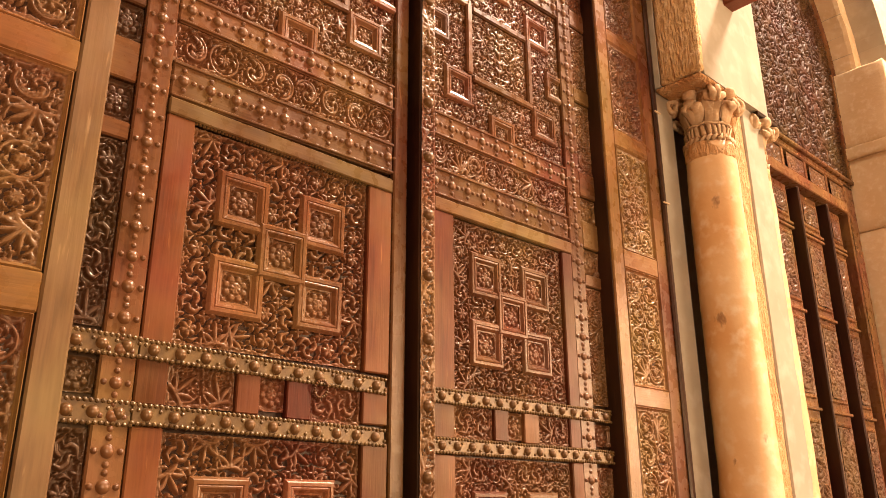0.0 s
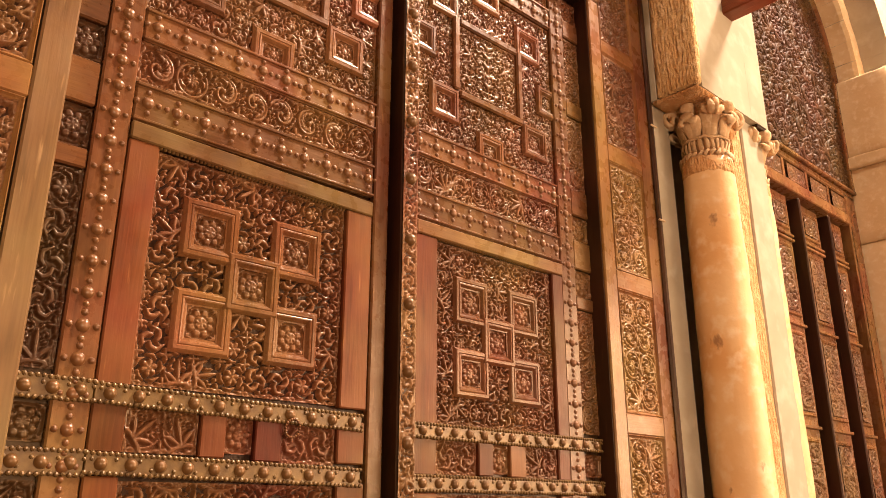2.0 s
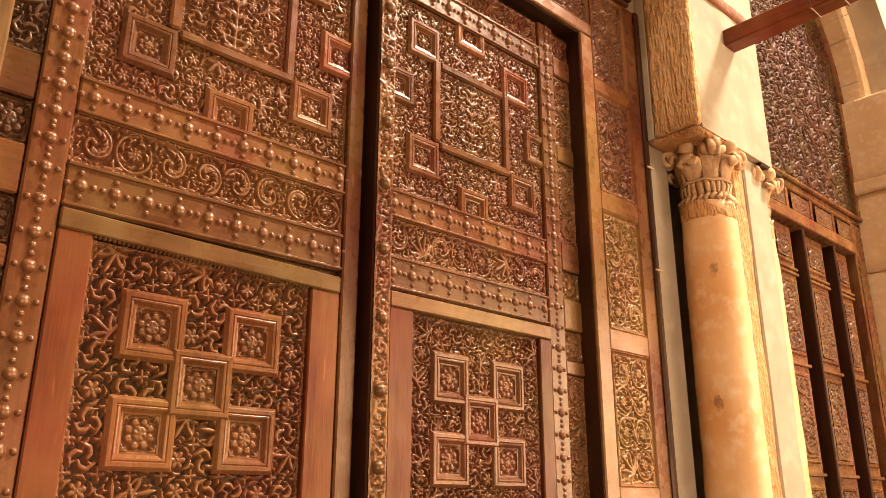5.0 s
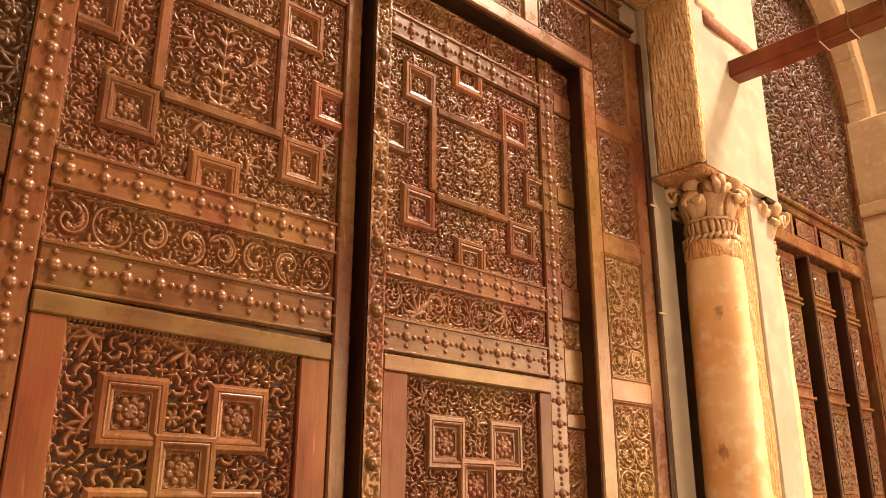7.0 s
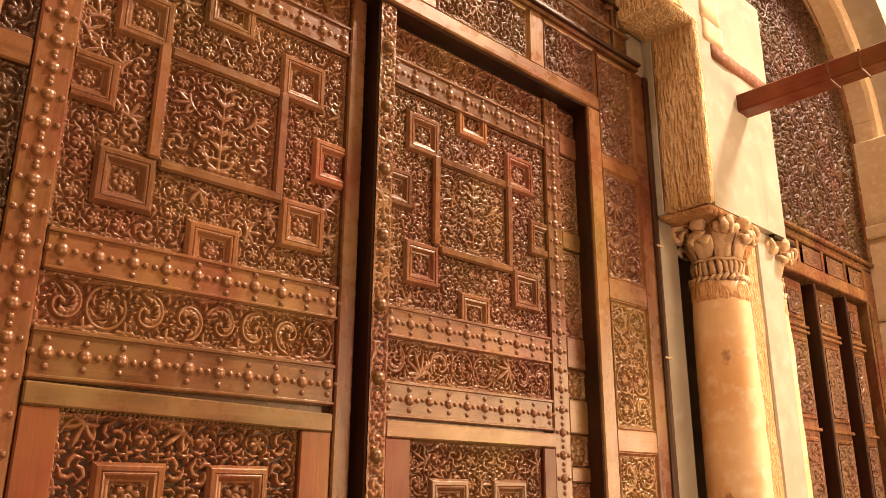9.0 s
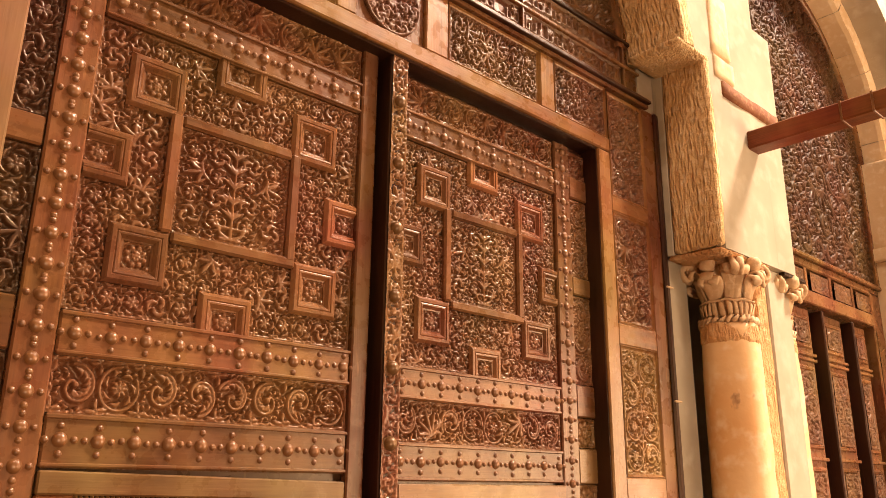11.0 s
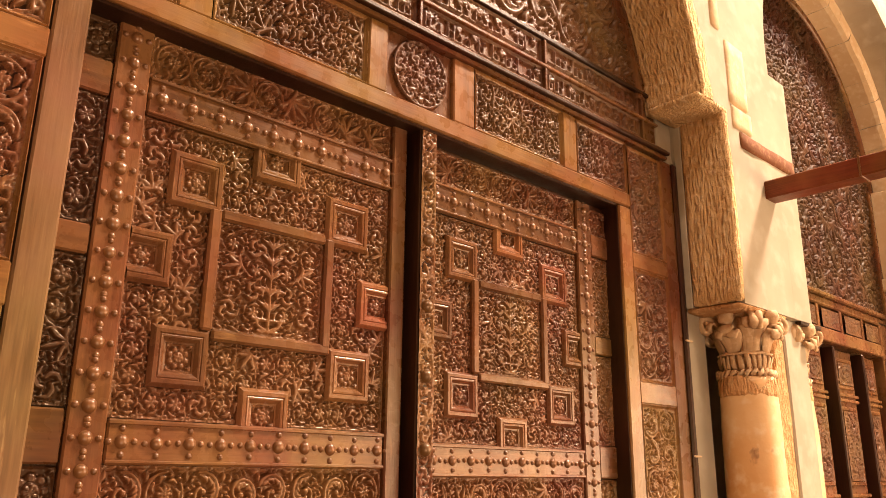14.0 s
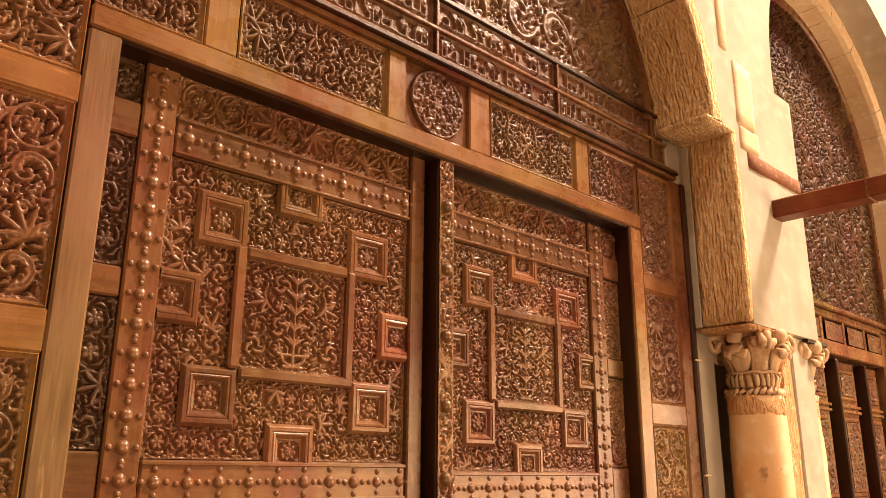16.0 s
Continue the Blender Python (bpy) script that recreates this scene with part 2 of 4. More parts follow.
# ---- carving: relief drawn with rounded strokes on a grid ----
class Relief:
    def __init__(self, w, h, step):
        self.w, self.h = w, h
        self.nx, self.nz = max(6, int(w / step)), max(6, int(h / step))
        self.xs, self.zs = np.linspace(0, w, self.nx + 1), np.linspace(0, h, self.nz + 1)
        self.top = np.zeros((self.nz + 1, self.nx + 1))

    def stroke(self, pts, radii, up=1.0):
        """A rounded ridge along a line; radii: its half-width from end to end."""
        pts = np.atleast_2d(np.asarray(pts, float))
        radii = np.atleast_1d(np.asarray(radii, float))
        if len(pts) > 1:
            along = np.concatenate(([0], np.cumsum(np.hypot(*(pts[1:] - pts[:-1]).T))))
            n = max(3, int(along[-1] / (0.4 * radii.max())) + 2)
            s = np.linspace(0, along[-1], n)
            pts = np.stack((np.interp(s, along, pts[:, 0]), np.interp(s, along, pts[:, 1])), 1)
            radii = np.interp(np.linspace(0, 1, n), np.linspace(0, 1, len(radii)), radii)
        r = radii.max()
        (x0, z0), (x1, z1) = pts.min(0) - r, pts.max(0) + r
        i0, i1 = np.searchsorted(self.xs, (x0, x1))
        k0, k1 = np.searchsorted(self.zs, (z0, z1))
        if i1 <= i0 or k1 <= k0:
            return
        dx = (self.xs[i0:i1, None] - pts[:, 0]) ** 2
        dz = (self.zs[k0:k1, None] - pts[:, 1]) ** 2
        q = ((dz[:, None, :] + dx[None, :, :]) / radii ** 2).min(2)
        view = self.top[k0:k1, i0:i1]
        np.maximum(view, up * np.minimum(1, 1.12 * np.sqrt(np.clip(1 - q, 0, 1))), out=view)

    def flower(self, x, z, r, petals=6, a0=0.0, up=1.0):
        """Round petals about an eye."""
        for k in range(petals):
            a = a0 + 2 * math.pi * k / petals
            c, s = math.cos(a), math.sin(a)
            wide = 2.5 / petals
            self.stroke([(x + 0.36 * r * c, z + 0.36 * r * s), (x + 0.70 * r * c, z + 0.70 * r * s)], (0.55 * wide * r, 0.9 * wide * r), up * 0.92)
        self.stroke([(x, z)], 0.25 * r, up)

    def fill(self, rng, size):
        """Small leaves in whatever ground is still bare."""
        n = max(1, int(0.8 * size / (self.xs[1] - self.xs[0])))
        for z in np.arange(0.5 * size, self.h, 0.9 * size):
            for x in np.arange(0.5 * size, self.w, 0.9 * size):
                px, pz = x + rng.uniform(-0.3, 0.3) * size, z + rng.uniform(-0.3, 0.3) * size
                i, k = np.searchsorted(self.xs, px), np.searchsorted(self.zs, pz)
                if self.top[max(0, k - n):k + n + 1, max(0, i - n):i + n + 1].max(initial=0) < 0.25:
                    a = rng.uniform(0, 6.28)
                    c, s = 0.8 * size * math.cos(a), 0.8 * size * math.sin(a)
                    self.stroke([(px - c, pz - s), (px + 0.2 * s, pz - 0.2 * c), (px + c, pz + s)], (0.35 * size, 0.8 * size, 0.3 * size), 0.9)

    def motif(self, cx, cz, sx, sz, kind, turn, a0):
        """One scroll of the vine within an ellipse: flower, leaf or palmette."""
        m = min(sx, sz)
        w = max(0.0070, 0.125 * m)                       # half-width of a stem

        def at(rad, ang):
            return (cx + sx * rad * math.cos(ang), cz + sz * rad * math.sin(ang))

        small = m < 0.055
        if kind == "flower":
            self.flower(cx, cz, 0.60 * m if small else 0.44 * m, 6 if small else 8, a0)
            n, e = (5, 0.84) if small else (7, 0.66)
            for k in range(n):                           # a wreath of curved leaves
                t = a0 + turn * 6.283 * k / n
                self.stroke([at(e + 0.06, t), at(e + 0.03, t + turn * 2.4 / n), at(e - 0.10, t + turn * 4.6 / n)], (0.5 * w, 1.1 * w, 0.4 * w), 0.92)
            if not small:
                self.stroke([at(0.92 - 0.03 * f, a0 + turn * 5.2 * f) for f in np.linspace(0, 1, 26)], (w, 0.8 * w), 0.88)
        elif kind == "leaf":
            if small:                                    # three comma-shaped leaves turning about a bud
                for k in range(3):
                    t = a0 + turn * 2.094 * k
                    self.stroke([at(0.30, t), at(0.52, t + turn * 0.55), at(0.74, t + turn * 1.15), at(0.90, t + turn * 2.0)], (1.1 * w, 1.45 * w, 1.15 * w, 0.4 * w), 0.97)
                    self.stroke([at(0.62, t + turn * 1.75), at(0.40, t + turn * 1.75)], (0.7 * w, 0.5 * w), 0.85)
            else:
                self.stroke([at(0.92 * (1 - f) ** 0.85 + 0.24 * f, a0 + turn * 6.0 * f) for f in np.linspace(0, 1, 34)], (w, 0.9 * w), 0.88)
                self.stroke([at(0.06, a0)], 0.2 * m)
                for k in range(7):
                    t = a0 + turn * (0.1 + 0.55 * k)
                    e = 0.74 - 0.05 * k
                    self.stroke([at(e, t), at(e - 0.10, t + turn * 0.34), at(e - 0.28, t + turn * 0.5)], (0.6 * w, 1.15 * w, 0.4 * w), 0.95)
        else:
            bx, bz = at(0.86, a0)
            n = 2 if m < 0.055 else 3
            for k in range(-n, n + 1):
                phi = k * 1.1 / n
                f = np.linspace(0.08, 1, 7)
                ang = a0 + math.pi + phi + 0.55 * phi * f
                long = 1.62 - 0.8 * abs(k) / n
                self.stroke(np.stack((bx + sx * long * f * np.cos(ang), bz + sz * long * f * np.sin(ang)), 1), (0.6 * w, 1.2 * w, 1.5 * w, 0.5 * w), 1.0 - 0.06 * (k % 2))
            for s in (-1, 1):
                self.stroke([at(0.95, a0 + s * (0.35 + 1.5 * f)) for f in np.linspace(0, 1, 9)], (0.5 * w, w, 0.6 * w), 0.85)

    def edge(self, wide=0.008, up=0.75):
        near = np.minimum(np.minimum(self.xs, self.w - self.xs)[None, :], np.minimum(self.zs, self.h - self.zs)[:, None])
        np.maximum(self.top, up * np.clip(1.6 - near / wide * 1.0, 0, 1), out=self.top)

    def mirror(self):
        np.maximum(self.top, self.top[:, ::-1], out=self.top)


def scrolls(w, h, step, cell, rng, flowers=0.35, border=True):
    """A close vine carving: round scrolls with blossoms, curling leaves and palmettes, small leaves filling the gaps."""
    R = Relief(w, h, step)
    rim = 0.010 if border else 0.0
    nx, nz = max(1, round((w - 2 * rim) / cell)), max(1, round((h - 2 * rim) / cell))
    cw, ch = (w - 2 * rim) / nx, (h - 2 * rim) / nz
    m = min(cw, ch)
    for i in range(nx + 1):
        for k in range(nz + 1):
            x, z, turn = rim + i * cw, rim + k * ch, 1 if (i + k) % 2 else -1
            if i < nx and k < nz:
                kind = "flower" if rng.random() < flowers else rng.choice(("leaf", "leaf", "palmette"))
                jx, jz = rng.uniform(-0.03, 0.03) * cw, rng.uniform(-0.03, 0.03) * ch
                R.motif(x + cw / 2 + jx, z + ch / 2 + jz, 0.51 * cw, 0.51 * ch, kind, turn, rng.uniform(0, 6.28))
            for q in range(4):
                a = q * math.pi / 2 + rng.uniform(-0.15, 0.15)
                c, s = math.cos(a), math.sin(a)
                R.stroke([(x + 0.05 * m * c, z + 0.05 * m * s), (x + 0.13 * cw * c - 0.02 * m * s, z + 0.13 * ch * s + 0.02 * m * c), (x + 0.24 * cw * c, z + 0.24 * ch * s)], (0.05 * m, 0.085 * m, 0.03 * m), 0.9)
    R.fill(rng, max(0.0085, 0.06 * m))
    if border:
        R.edge()
    return R


def blossoms(w, h, step, cell, rng):
    """A close field of small blossoms with curled leaves between."""
    return scrolls(w, h, step, cell, rng, 0.6)


def rosette(w, h, step, rng):
    """One blossom of eight petals within a smaller one, with a leaf in each corner."""
    R = Relief(w, h, step)
    r = 0.5 * min(w, h)
    a0 = rng.uniform(0, 0.7)
    R.flower(w / 2, h / 2, 0.93 * r, 8, a0, 0.85)
    R.top *= np.clip(np.abs(np.hypot(*np.meshgrid(R.xs - w / 2, R.zs - h / 2)) / r - 0.44) / 0.05, 0.35, 1)
    R.flower(w / 2, h / 2, 0.40 * r, 6, a0 + 0.3)
    for k in range(4):
        a = math.pi / 4 + k * math.pi / 2
        x, z = w / 2 + 0.66 * w * math.cos(a), h / 2 + 0.66 * h * math.sin(a)
        for s in (-0.75, 0, 0.75):
            R.stroke([(x, z), (x - 0.36 * r * math.cos(a + s), z - 0.36 * r * math.sin(a + s))], (0.05 * r, 0.11 * r, 0.05 * r), 0.9)
    R.edge(0.004, 0.6)
    return R


def tree_of_leaves(w, h, step, rng):
    """A vase with a branching stem, its two halves alike."""
    R = Relief(w, h, step)
    m = w / 2
    for s in (-1, 1):
        for k in range(4):                              # scrolls on both sides of the stem, two abreast
            z = (0.20 + 0.205 * k) * h
            kind = ("flower", "leaf", "flower", "leaf")[k]
            R.motif(m + s * 0.145 * w, z, 0.105 * w, 0.105 * h, kind, s * (1 if k % 2 else -1), math.pi / 2 - s * 1.9)
            R.motif(m + s * 0.365 * w, z, 0.115 * w, 0.105 * h, ("leaf", "flower", "palmette", "flower")[k], -s, math.pi / 2 + s * 1.2)
        for k in range(5):                              # leaves rising from the stem
            z = (0.24 + 0.15 * k) * h
            f = np.linspace(0, 1, 8)
            R.stroke(np.stack((m + s * 0.10 * w * f, z + 0.085 * h * f ** 0.7), 1), (0.006, 0.010, 0.004))
            R.stroke(np.stack((m + s * 0.05 * w * f, z + 0.10 * h * f), 1), (0.004, 0.008, 0.004))
        R.stroke([(m + s * 0.03 * w, 0.06 * h), (m + s * 0.09 * w, 0.09 * h), (m + s * 0.12 * w, 0.15 * h), (m + s * 0.15 * w, 0.16 * h)], 0.008)
        for z in (0.03, 0.97):
            for x in (0.1, 0.22, 0.34, 0.46):
                R.stroke([(m + s * (x - 0.05) * w, z * h), (m + s * x * w, (z + (0.02 if z < 0.5 else -0.02)) * h)], (0.004, 0.008, 0.003))
    R.stroke([(m, 0.04 * h), (m, 0.96 * h)], (0.009, 0.006))
    R.stroke([(m - 0.09 * w, 0.045 * h), (m + 0.09 * w, 0.045 * h)], 0.008)
    R.stroke([(m - 0.13 * w, 0.155 * h), (m + 0.13 * w, 0.155 * h)], 0.007)
    R.fill(rng, 0.0085)
    R.edge(0.008)
    return R


def carving(name, R, x0, z0, y, deep, material, parent, label="", slope=0.0, outside=None):
    """The relief as one mesh on the plane y, standing deep metres out towards -y. outside: a test of x, z for what is cut away."""
    X, Z = np.meshgrid(R.xs + x0, R.zs + z0)
    R.top *= 0.93 + 0.07 * np.sin(37 * X + 2 * np.sin(23 * Z)) * np.sin(31 * Z + 1.3)   # hand-cut, not quite even
    rough = 0.03 * np.sin(X * 811 + 3 * np.sin(Z * 523)) * np.sin(Z * 677 + 2 * np.sin(X * 431))
    co = np.stack((X, y + 0.12 * deep - 1.0 * deep * np.clip(R.top + rough * (R.top < 0.3), -0.1, 1.1), Z - slope * (X - x0)), 2).reshape(-1, 3)
    n = R.nx + 1
    i, k = np.meshgrid(np.arange(R.nx), np.arange(R.nz))
    a = (k * n + i).ravel()
    faces = np.stack((a, a + 1, a + n + 1, a + n), 1)
    if outside is not None:
        mid = co[faces].mean(1)
        faces = faces[~outside(mid[:, 0], mid[:, 2])]
    me = bpy.data.meshes.new(name)
    me.vertices.add(len(co))
    me.vertices.foreach_set("co", co.ravel().astype(np.float32))
    me.loops.add(faces.size)
    me.loops.foreach_set("vertex_index", faces.ravel().astype(np.int32))
    me.polygons.add(len(faces))
    me.polygons.foreach_set("loop_start", np.arange(0, faces.size, 4, dtype=np.int32))
    me.polygons.foreach_set("use_smooth", np.ones(len(faces), dtype=bool))
    me.update(calc_edges=True)
    me.materials.append(material)
    ob = hang(new(name, me), parent)
    return tagged(ob, label)


rng = random.Random(7)

# ---- the setting ----
def slab(name, x0, x1, y0, y1, z0, z1, material, label, bevel=0.0):
    ob = part(name, add_box(bmesh.new(), x0, x1, y0, y1, z0, z1, bevel), material, None)
    return tagged(ob, label, "wall" if "wall" in name else name, kind="structure")


# floor is out of view, dark so that little light bounces up
slab("floor", -4.2, 14.2, -3.8, 2.9, -0.2, 0.0, DARK_FLOOR, "unseen gallery floor, dark to hold down bounced light")
slab("ground", -60, 80, -80, -3.8, -0.3, -0.1, FLOOR, "sunlit stone paving of the courtyard")
# unseen ceiling and end walls close the room; walls brown against bounce
slab("ceiling", -4.2, 14.2, -3.8, 2.9, 16.4, 16.6, OCHRE, "unseen ochre ceiling, raised to clear the added lamps")
slab("wall_west", -4.2, -4.0, -3.8, 2.9, 0, 16.4, EARTH, "unseen end wall, brown to hold down bounced light")
slab("wall_east", 14.0, 14.2, -3.8, 2.9, 0, 16.4, EARTH, "unseen end wall, brown to hold down bounced light")
slab("wall_back", -4.2, 14.2, 2.7, 2.9, 0, 16.4, PLASTER, "plain plastered wall behind the doors")
# unseen wall, its openings cut where the added lamps stand
court = bmesh.new()
for a, b, z0, z1 in ((-4.0, -1.3, 0, 13.3), (-1.3, 1.7, 2.8, 13.3), (1.7, 5.2, 0, 13.3), (5.2, 11.7, 4.6, 13.3), (11.7, 14.0, 0, 13.3), (-4.0, -0.7, 13.3, 15.5), (1.5, 9.0, 13.3, 15.5), (11.4, 14.0, 13.3, 15.5), (-4.0, 14.0, 15.5, 16.4)):
    add_box(court, a, b, -3.8, -3.5, z0, z1, 0)
tagged(part("lamp_wall", court, EARTH, None), "unseen brown wall with openings cut for the added lamps", "wall", kind="structure")

AX, AZ, AR = 1.62, 4.74, 1.71      # arch over the great door
BX, BZ, BR = 5.89, 5.45, 1.64      # arch over the next door
WALL_Y, FRONT_Y = 2.215, 1.89

# front wall above the imposts, with both arches left open
front = bmesh.new()


def soffit(x, upper=True):
    z = 3.76 if 3.59 < x < 4.43 or x < -0.35 or x > 7.35 else 4.87
    if abs(x - AX) < AR + 0.11:
        z = AZ + math.sqrt(max(0, (AR + 0.11) ** 2 - (x - AX) ** 2)) if abs(x - AX) < AR + 0.09 else max(z, 4.87)
    if 4.43 < x < 7.35 or (upper and abs(x - BX) < BR + 0.04):
        z = BZ + math.sqrt(max(0.0, (BR + 0.04) ** 2 - (x - BX) ** 2))
    return z


xs = sorted({-4.0, -0.35, -0.3, 3.55, 3.60, 3.9, 4.209, 4.211, 4.425, 4.435, 7.345, 7.36, 7.569, 7.571, 14.0} | {AX + (AR + 0.09) * math.cos(math.pi * k / 40) for k in range(41)} | {BX + 1.679 * math.cos(math.pi * k / 40) for k in range(41)})
for a, b in zip(xs, xs[1:]):
    za, zb = soffit(a + 1e-4), soffit(b - 1e-4)
    v = [front.verts.new(p) for p in ((a, FRONT_Y, za), (b, FRONT_Y, zb), (b, FRONT_Y, 16.4), (a, FRONT_Y, 16.4), (a, WALL_Y + 0.1, za), (b, WALL_Y + 0.1, zb))]
    front.faces.new(v[:4])
    front.faces.new((v[0], v[4], v[5], v[1]))
for a, b in ((4.21, 4.43), (7.35, 7.57)):             # pier heads under the wider arch
    v = [front.verts.new(p) for p in ((a, FRONT_Y, 3.76), (b, FRONT_Y, 3.76), (b, FRONT_Y, 5.33), (a, FRONT_Y, 5.33), (a, 2.4, 3.76), (b, 2.4, 3.76), (b, 2.4, 5.33), (a, 2.4, 5.33))]
    for q in ((0, 1, 2, 3), (0, 4, 5, 1), (3, 2, 6, 7), (1, 5, 6, 2), (0, 3, 7, 4)):
        front.faces.new([v[n] for n in q])
bmesh.ops.remove_doubles(front, verts=front.verts, dist=1e-5)
wall_front = tagged(part("wall_front", front, PLASTER, None), "cream lime-plastered front wall above the arches", "wall", kind="structure")

# back wall behind the pier, beside the wooden frame
slab("wall_pier_recess", 3.7, 4.44, 2.46, 2.7, 0, 4.9, PLASTER, "shaded plaster behind the column")
slab("wall_pier_back", 3.553, 3.747, WALL_Y, 2.46, 0, 3.76, PLASTER, "cream plaster strip beside the door frame", 0.006)
slab("wall_pier", 4.125, 4.40, 1.93, 2.46, 0, 3.76, PLASTER, "cream plastered pier between the two doors", 0.01)
slab("wall_pier_head", 3.553, 3.76, WALL_Y, 2.46, 3.762, 4.95, PLASTER, "cream plaster beside the arch foot")
slab("wall_left_back", -4.0, -0.32, WALL_Y, 2.7, 0, 4.9, PLASTER, "cream plaster strip beside the door frame", 0.006)
slab("wall_left_pier", -4.0, -0.8, 1.93, WALL_Y, 0, 3.76, PLASTER, "cream plastered pier", 0.01)


def rough_block(x0, x1, y0, y1, z0, z1, seed, amount=0.006, cuts=7):
    """A hewn block with uneven faces and worn arrises."""
    bm = add_box(bmesh.new(), x0, x1, y0, y1, z0, z1, 0.012)
    bmesh.ops.subdivide_edges(bm, edges=[e for e in bm.edges if e.calc_length() > 0.08], cuts=cuts, use_grid_fill=True)
    for v in bm.verts:
        v.co += noise.noise_vector(v.co * 9 + Vector((seed, 0, 0))) * amount + noise.noise_vector(v.co * 31) * amount * 0.5
    return bm


# stone dressing of the pier
tagged(part("stone_dressing", rough_block(3.975, 4.125, 1.938, 2.2, 0, 3.75, 3, 0.009, 20), STRIP, None, smooth=True), "strip of bare orange limestone between column and pier", "stone strip", kind="structure")
tagged(part("impost_block", rough_block(3.545, 3.604, 1.885, 2.165, 3.77, 4.86, 5, 0.007, 10), STONE, None, smooth=True), "rough chiselled limestone block above the column capital", "stone block", kind="structure")
tagged(part("impost_block", rough_block(-0.36, -0.305, 1.885, 2.214, 3.77, 4.86, 6, 0.007, 10), STONE, None, smooth=True), "rough chiselled limestone block above a capital", "stone block", kind="structure")

slab("wall_arch_foot", 3.549, 3.602, 2.166, 2.214, 3.765, 4.86, PLASTER, "narrow plaster strip beside the door frame", 0.004)
slab("wall_arch_heel", 3.40, 3.551, 2.228, 2.45, 4.617, 4.96, PLASTER, "plaster beside the end of the cornice", 0.004)
tagged(part("springer_bed", rough_block(3.28, 3.60, 1.884, 2.21, 4.845, 4.885, 4, 0.004, 5), STONE, None, smooth=True), "rough limestone springer bed under the arch ring", "stone block", kind="structure")

# slab added to darken the underside above the capital, where shade falls
tagged(part("shade_slab", rough_block(3.552, 4.10, 1.892, 2.21, 3.738, 3.764, 7, 0.004, 6), STRIP, None, smooth=True), "added rough orange slab for the shade above the capital", "stone block", kind="structure")

plank = part("bearing_plank", add_box(bmesh.new(), 4.285, 4.575, 1.894, 1.929, 3.738, 3.763, 0.004), DARK, None)
tagged(plank, "thin dark wooden bearing plank over the capital", "plank", kind="structure")

# ring of rough voussoirs round the great arch
arch = thing("arch_ring", (AX, 2.05, AZ), "ring of rough orange limestone voussoirs over the door", "arch", kind="structure")
STEP = 25.0
for k in range(7):
    a0, a1 = radians(4.2 + k * STEP * 0.954), radians(4.2 + (k + 1) * STEP * 0.954 - 0.2)
    bm = bmesh.new()
    n = 12
    grid = {}
    for i in range(n + 1):
        a = a0 + (a1 - a0) * i / n
        for j, (r, y) in enumerate(((AR, WALL_Y + 0.06), (AR - 0.004, 2.12), (AR - 0.002, 2.0), (AR, 1.888), (AR + 0.01, 1.878), (AR + 0.06, 1.876), (AR + 0.11, 1.88), (AR + 0.125, 1.90), (AR + 0.125, WALL_Y))):
            c = Vector((AX + r * math.cos(a), y, AZ + r * math.sin(a)))
            grid[i, j] = bm.verts.new(c + noise.noise_vector(c * 11 + Vector((k * 3, 0, 0))) * 0.008)
    for i in range(n):
        for j in range(8):
            bm.faces.new((grid[i, j], grid[i + 1, j], grid[i + 1, j + 1], grid[i, j + 1]))
    for i in (0, n):
        bm.faces.new([grid[i, j] for j in range(9)])
    part("voussoir", bm, STONE, arch, smooth=False)

# bare patches in the plaster of the pier's head
for x0, x1, z0, z1, mat, what in ((3.64, 3.86, 4.94, 5.35, BLOCK, "bare peach limestone block in the plaster"), (3.65, 3.88, 4.79, 4.93, BLOCK, "bare peach limestone block in the plaster"), (3.50, 3.60, 5.38, 6.6, BLOCK, "bare limestone edge of the arch")):
    ob = part("bare_stone", rough_block(x0, x1, FRONT_Y - 0.012, FRONT_Y + 0.05, z0, z1, x0 + z0, 0.005, 4), mat, None, smooth=True)
    tagged(ob, what, "stone block", "bare stones in the plaster", "structure")
band = part("bare_band", rough_block(3.73, 4.42, FRONT_Y - 0.014, FRONT_Y + 0.05, 4.69, 4.785, 8.8, 0.006, 9), BANDS, None, smooth=True)
tagged(band, "brown band of bare brickwork across the plaster", "brick band", kind="structure")


# ---- columns ----
def lathe(bm, cx, cy, rows, seg=40, wobble=0.0):
    rings = [[bm.verts.new((cx + r * math.cos(2 * math.pi * k / seg), cy + r * math.sin(2 * math.pi * k / seg), z)) for k in range(seg)] for z, r in rows]
    for a, b in zip(rings, rings[1:]):
        for k in range(seg):
            bm.faces.new((a[k], a[(k + 1) % seg], b[(k + 1) % seg], b[k]))
    bm.faces.new(rings[0][::-1])
    bm.faces.new(rings[-1])
    if wobble:
        for v in bm.verts:
            v.co += noise.noise_vector(v.co * 6) * wobble + noise.noise_vector(v.co * 25) * wobble * 0.35
    return bm


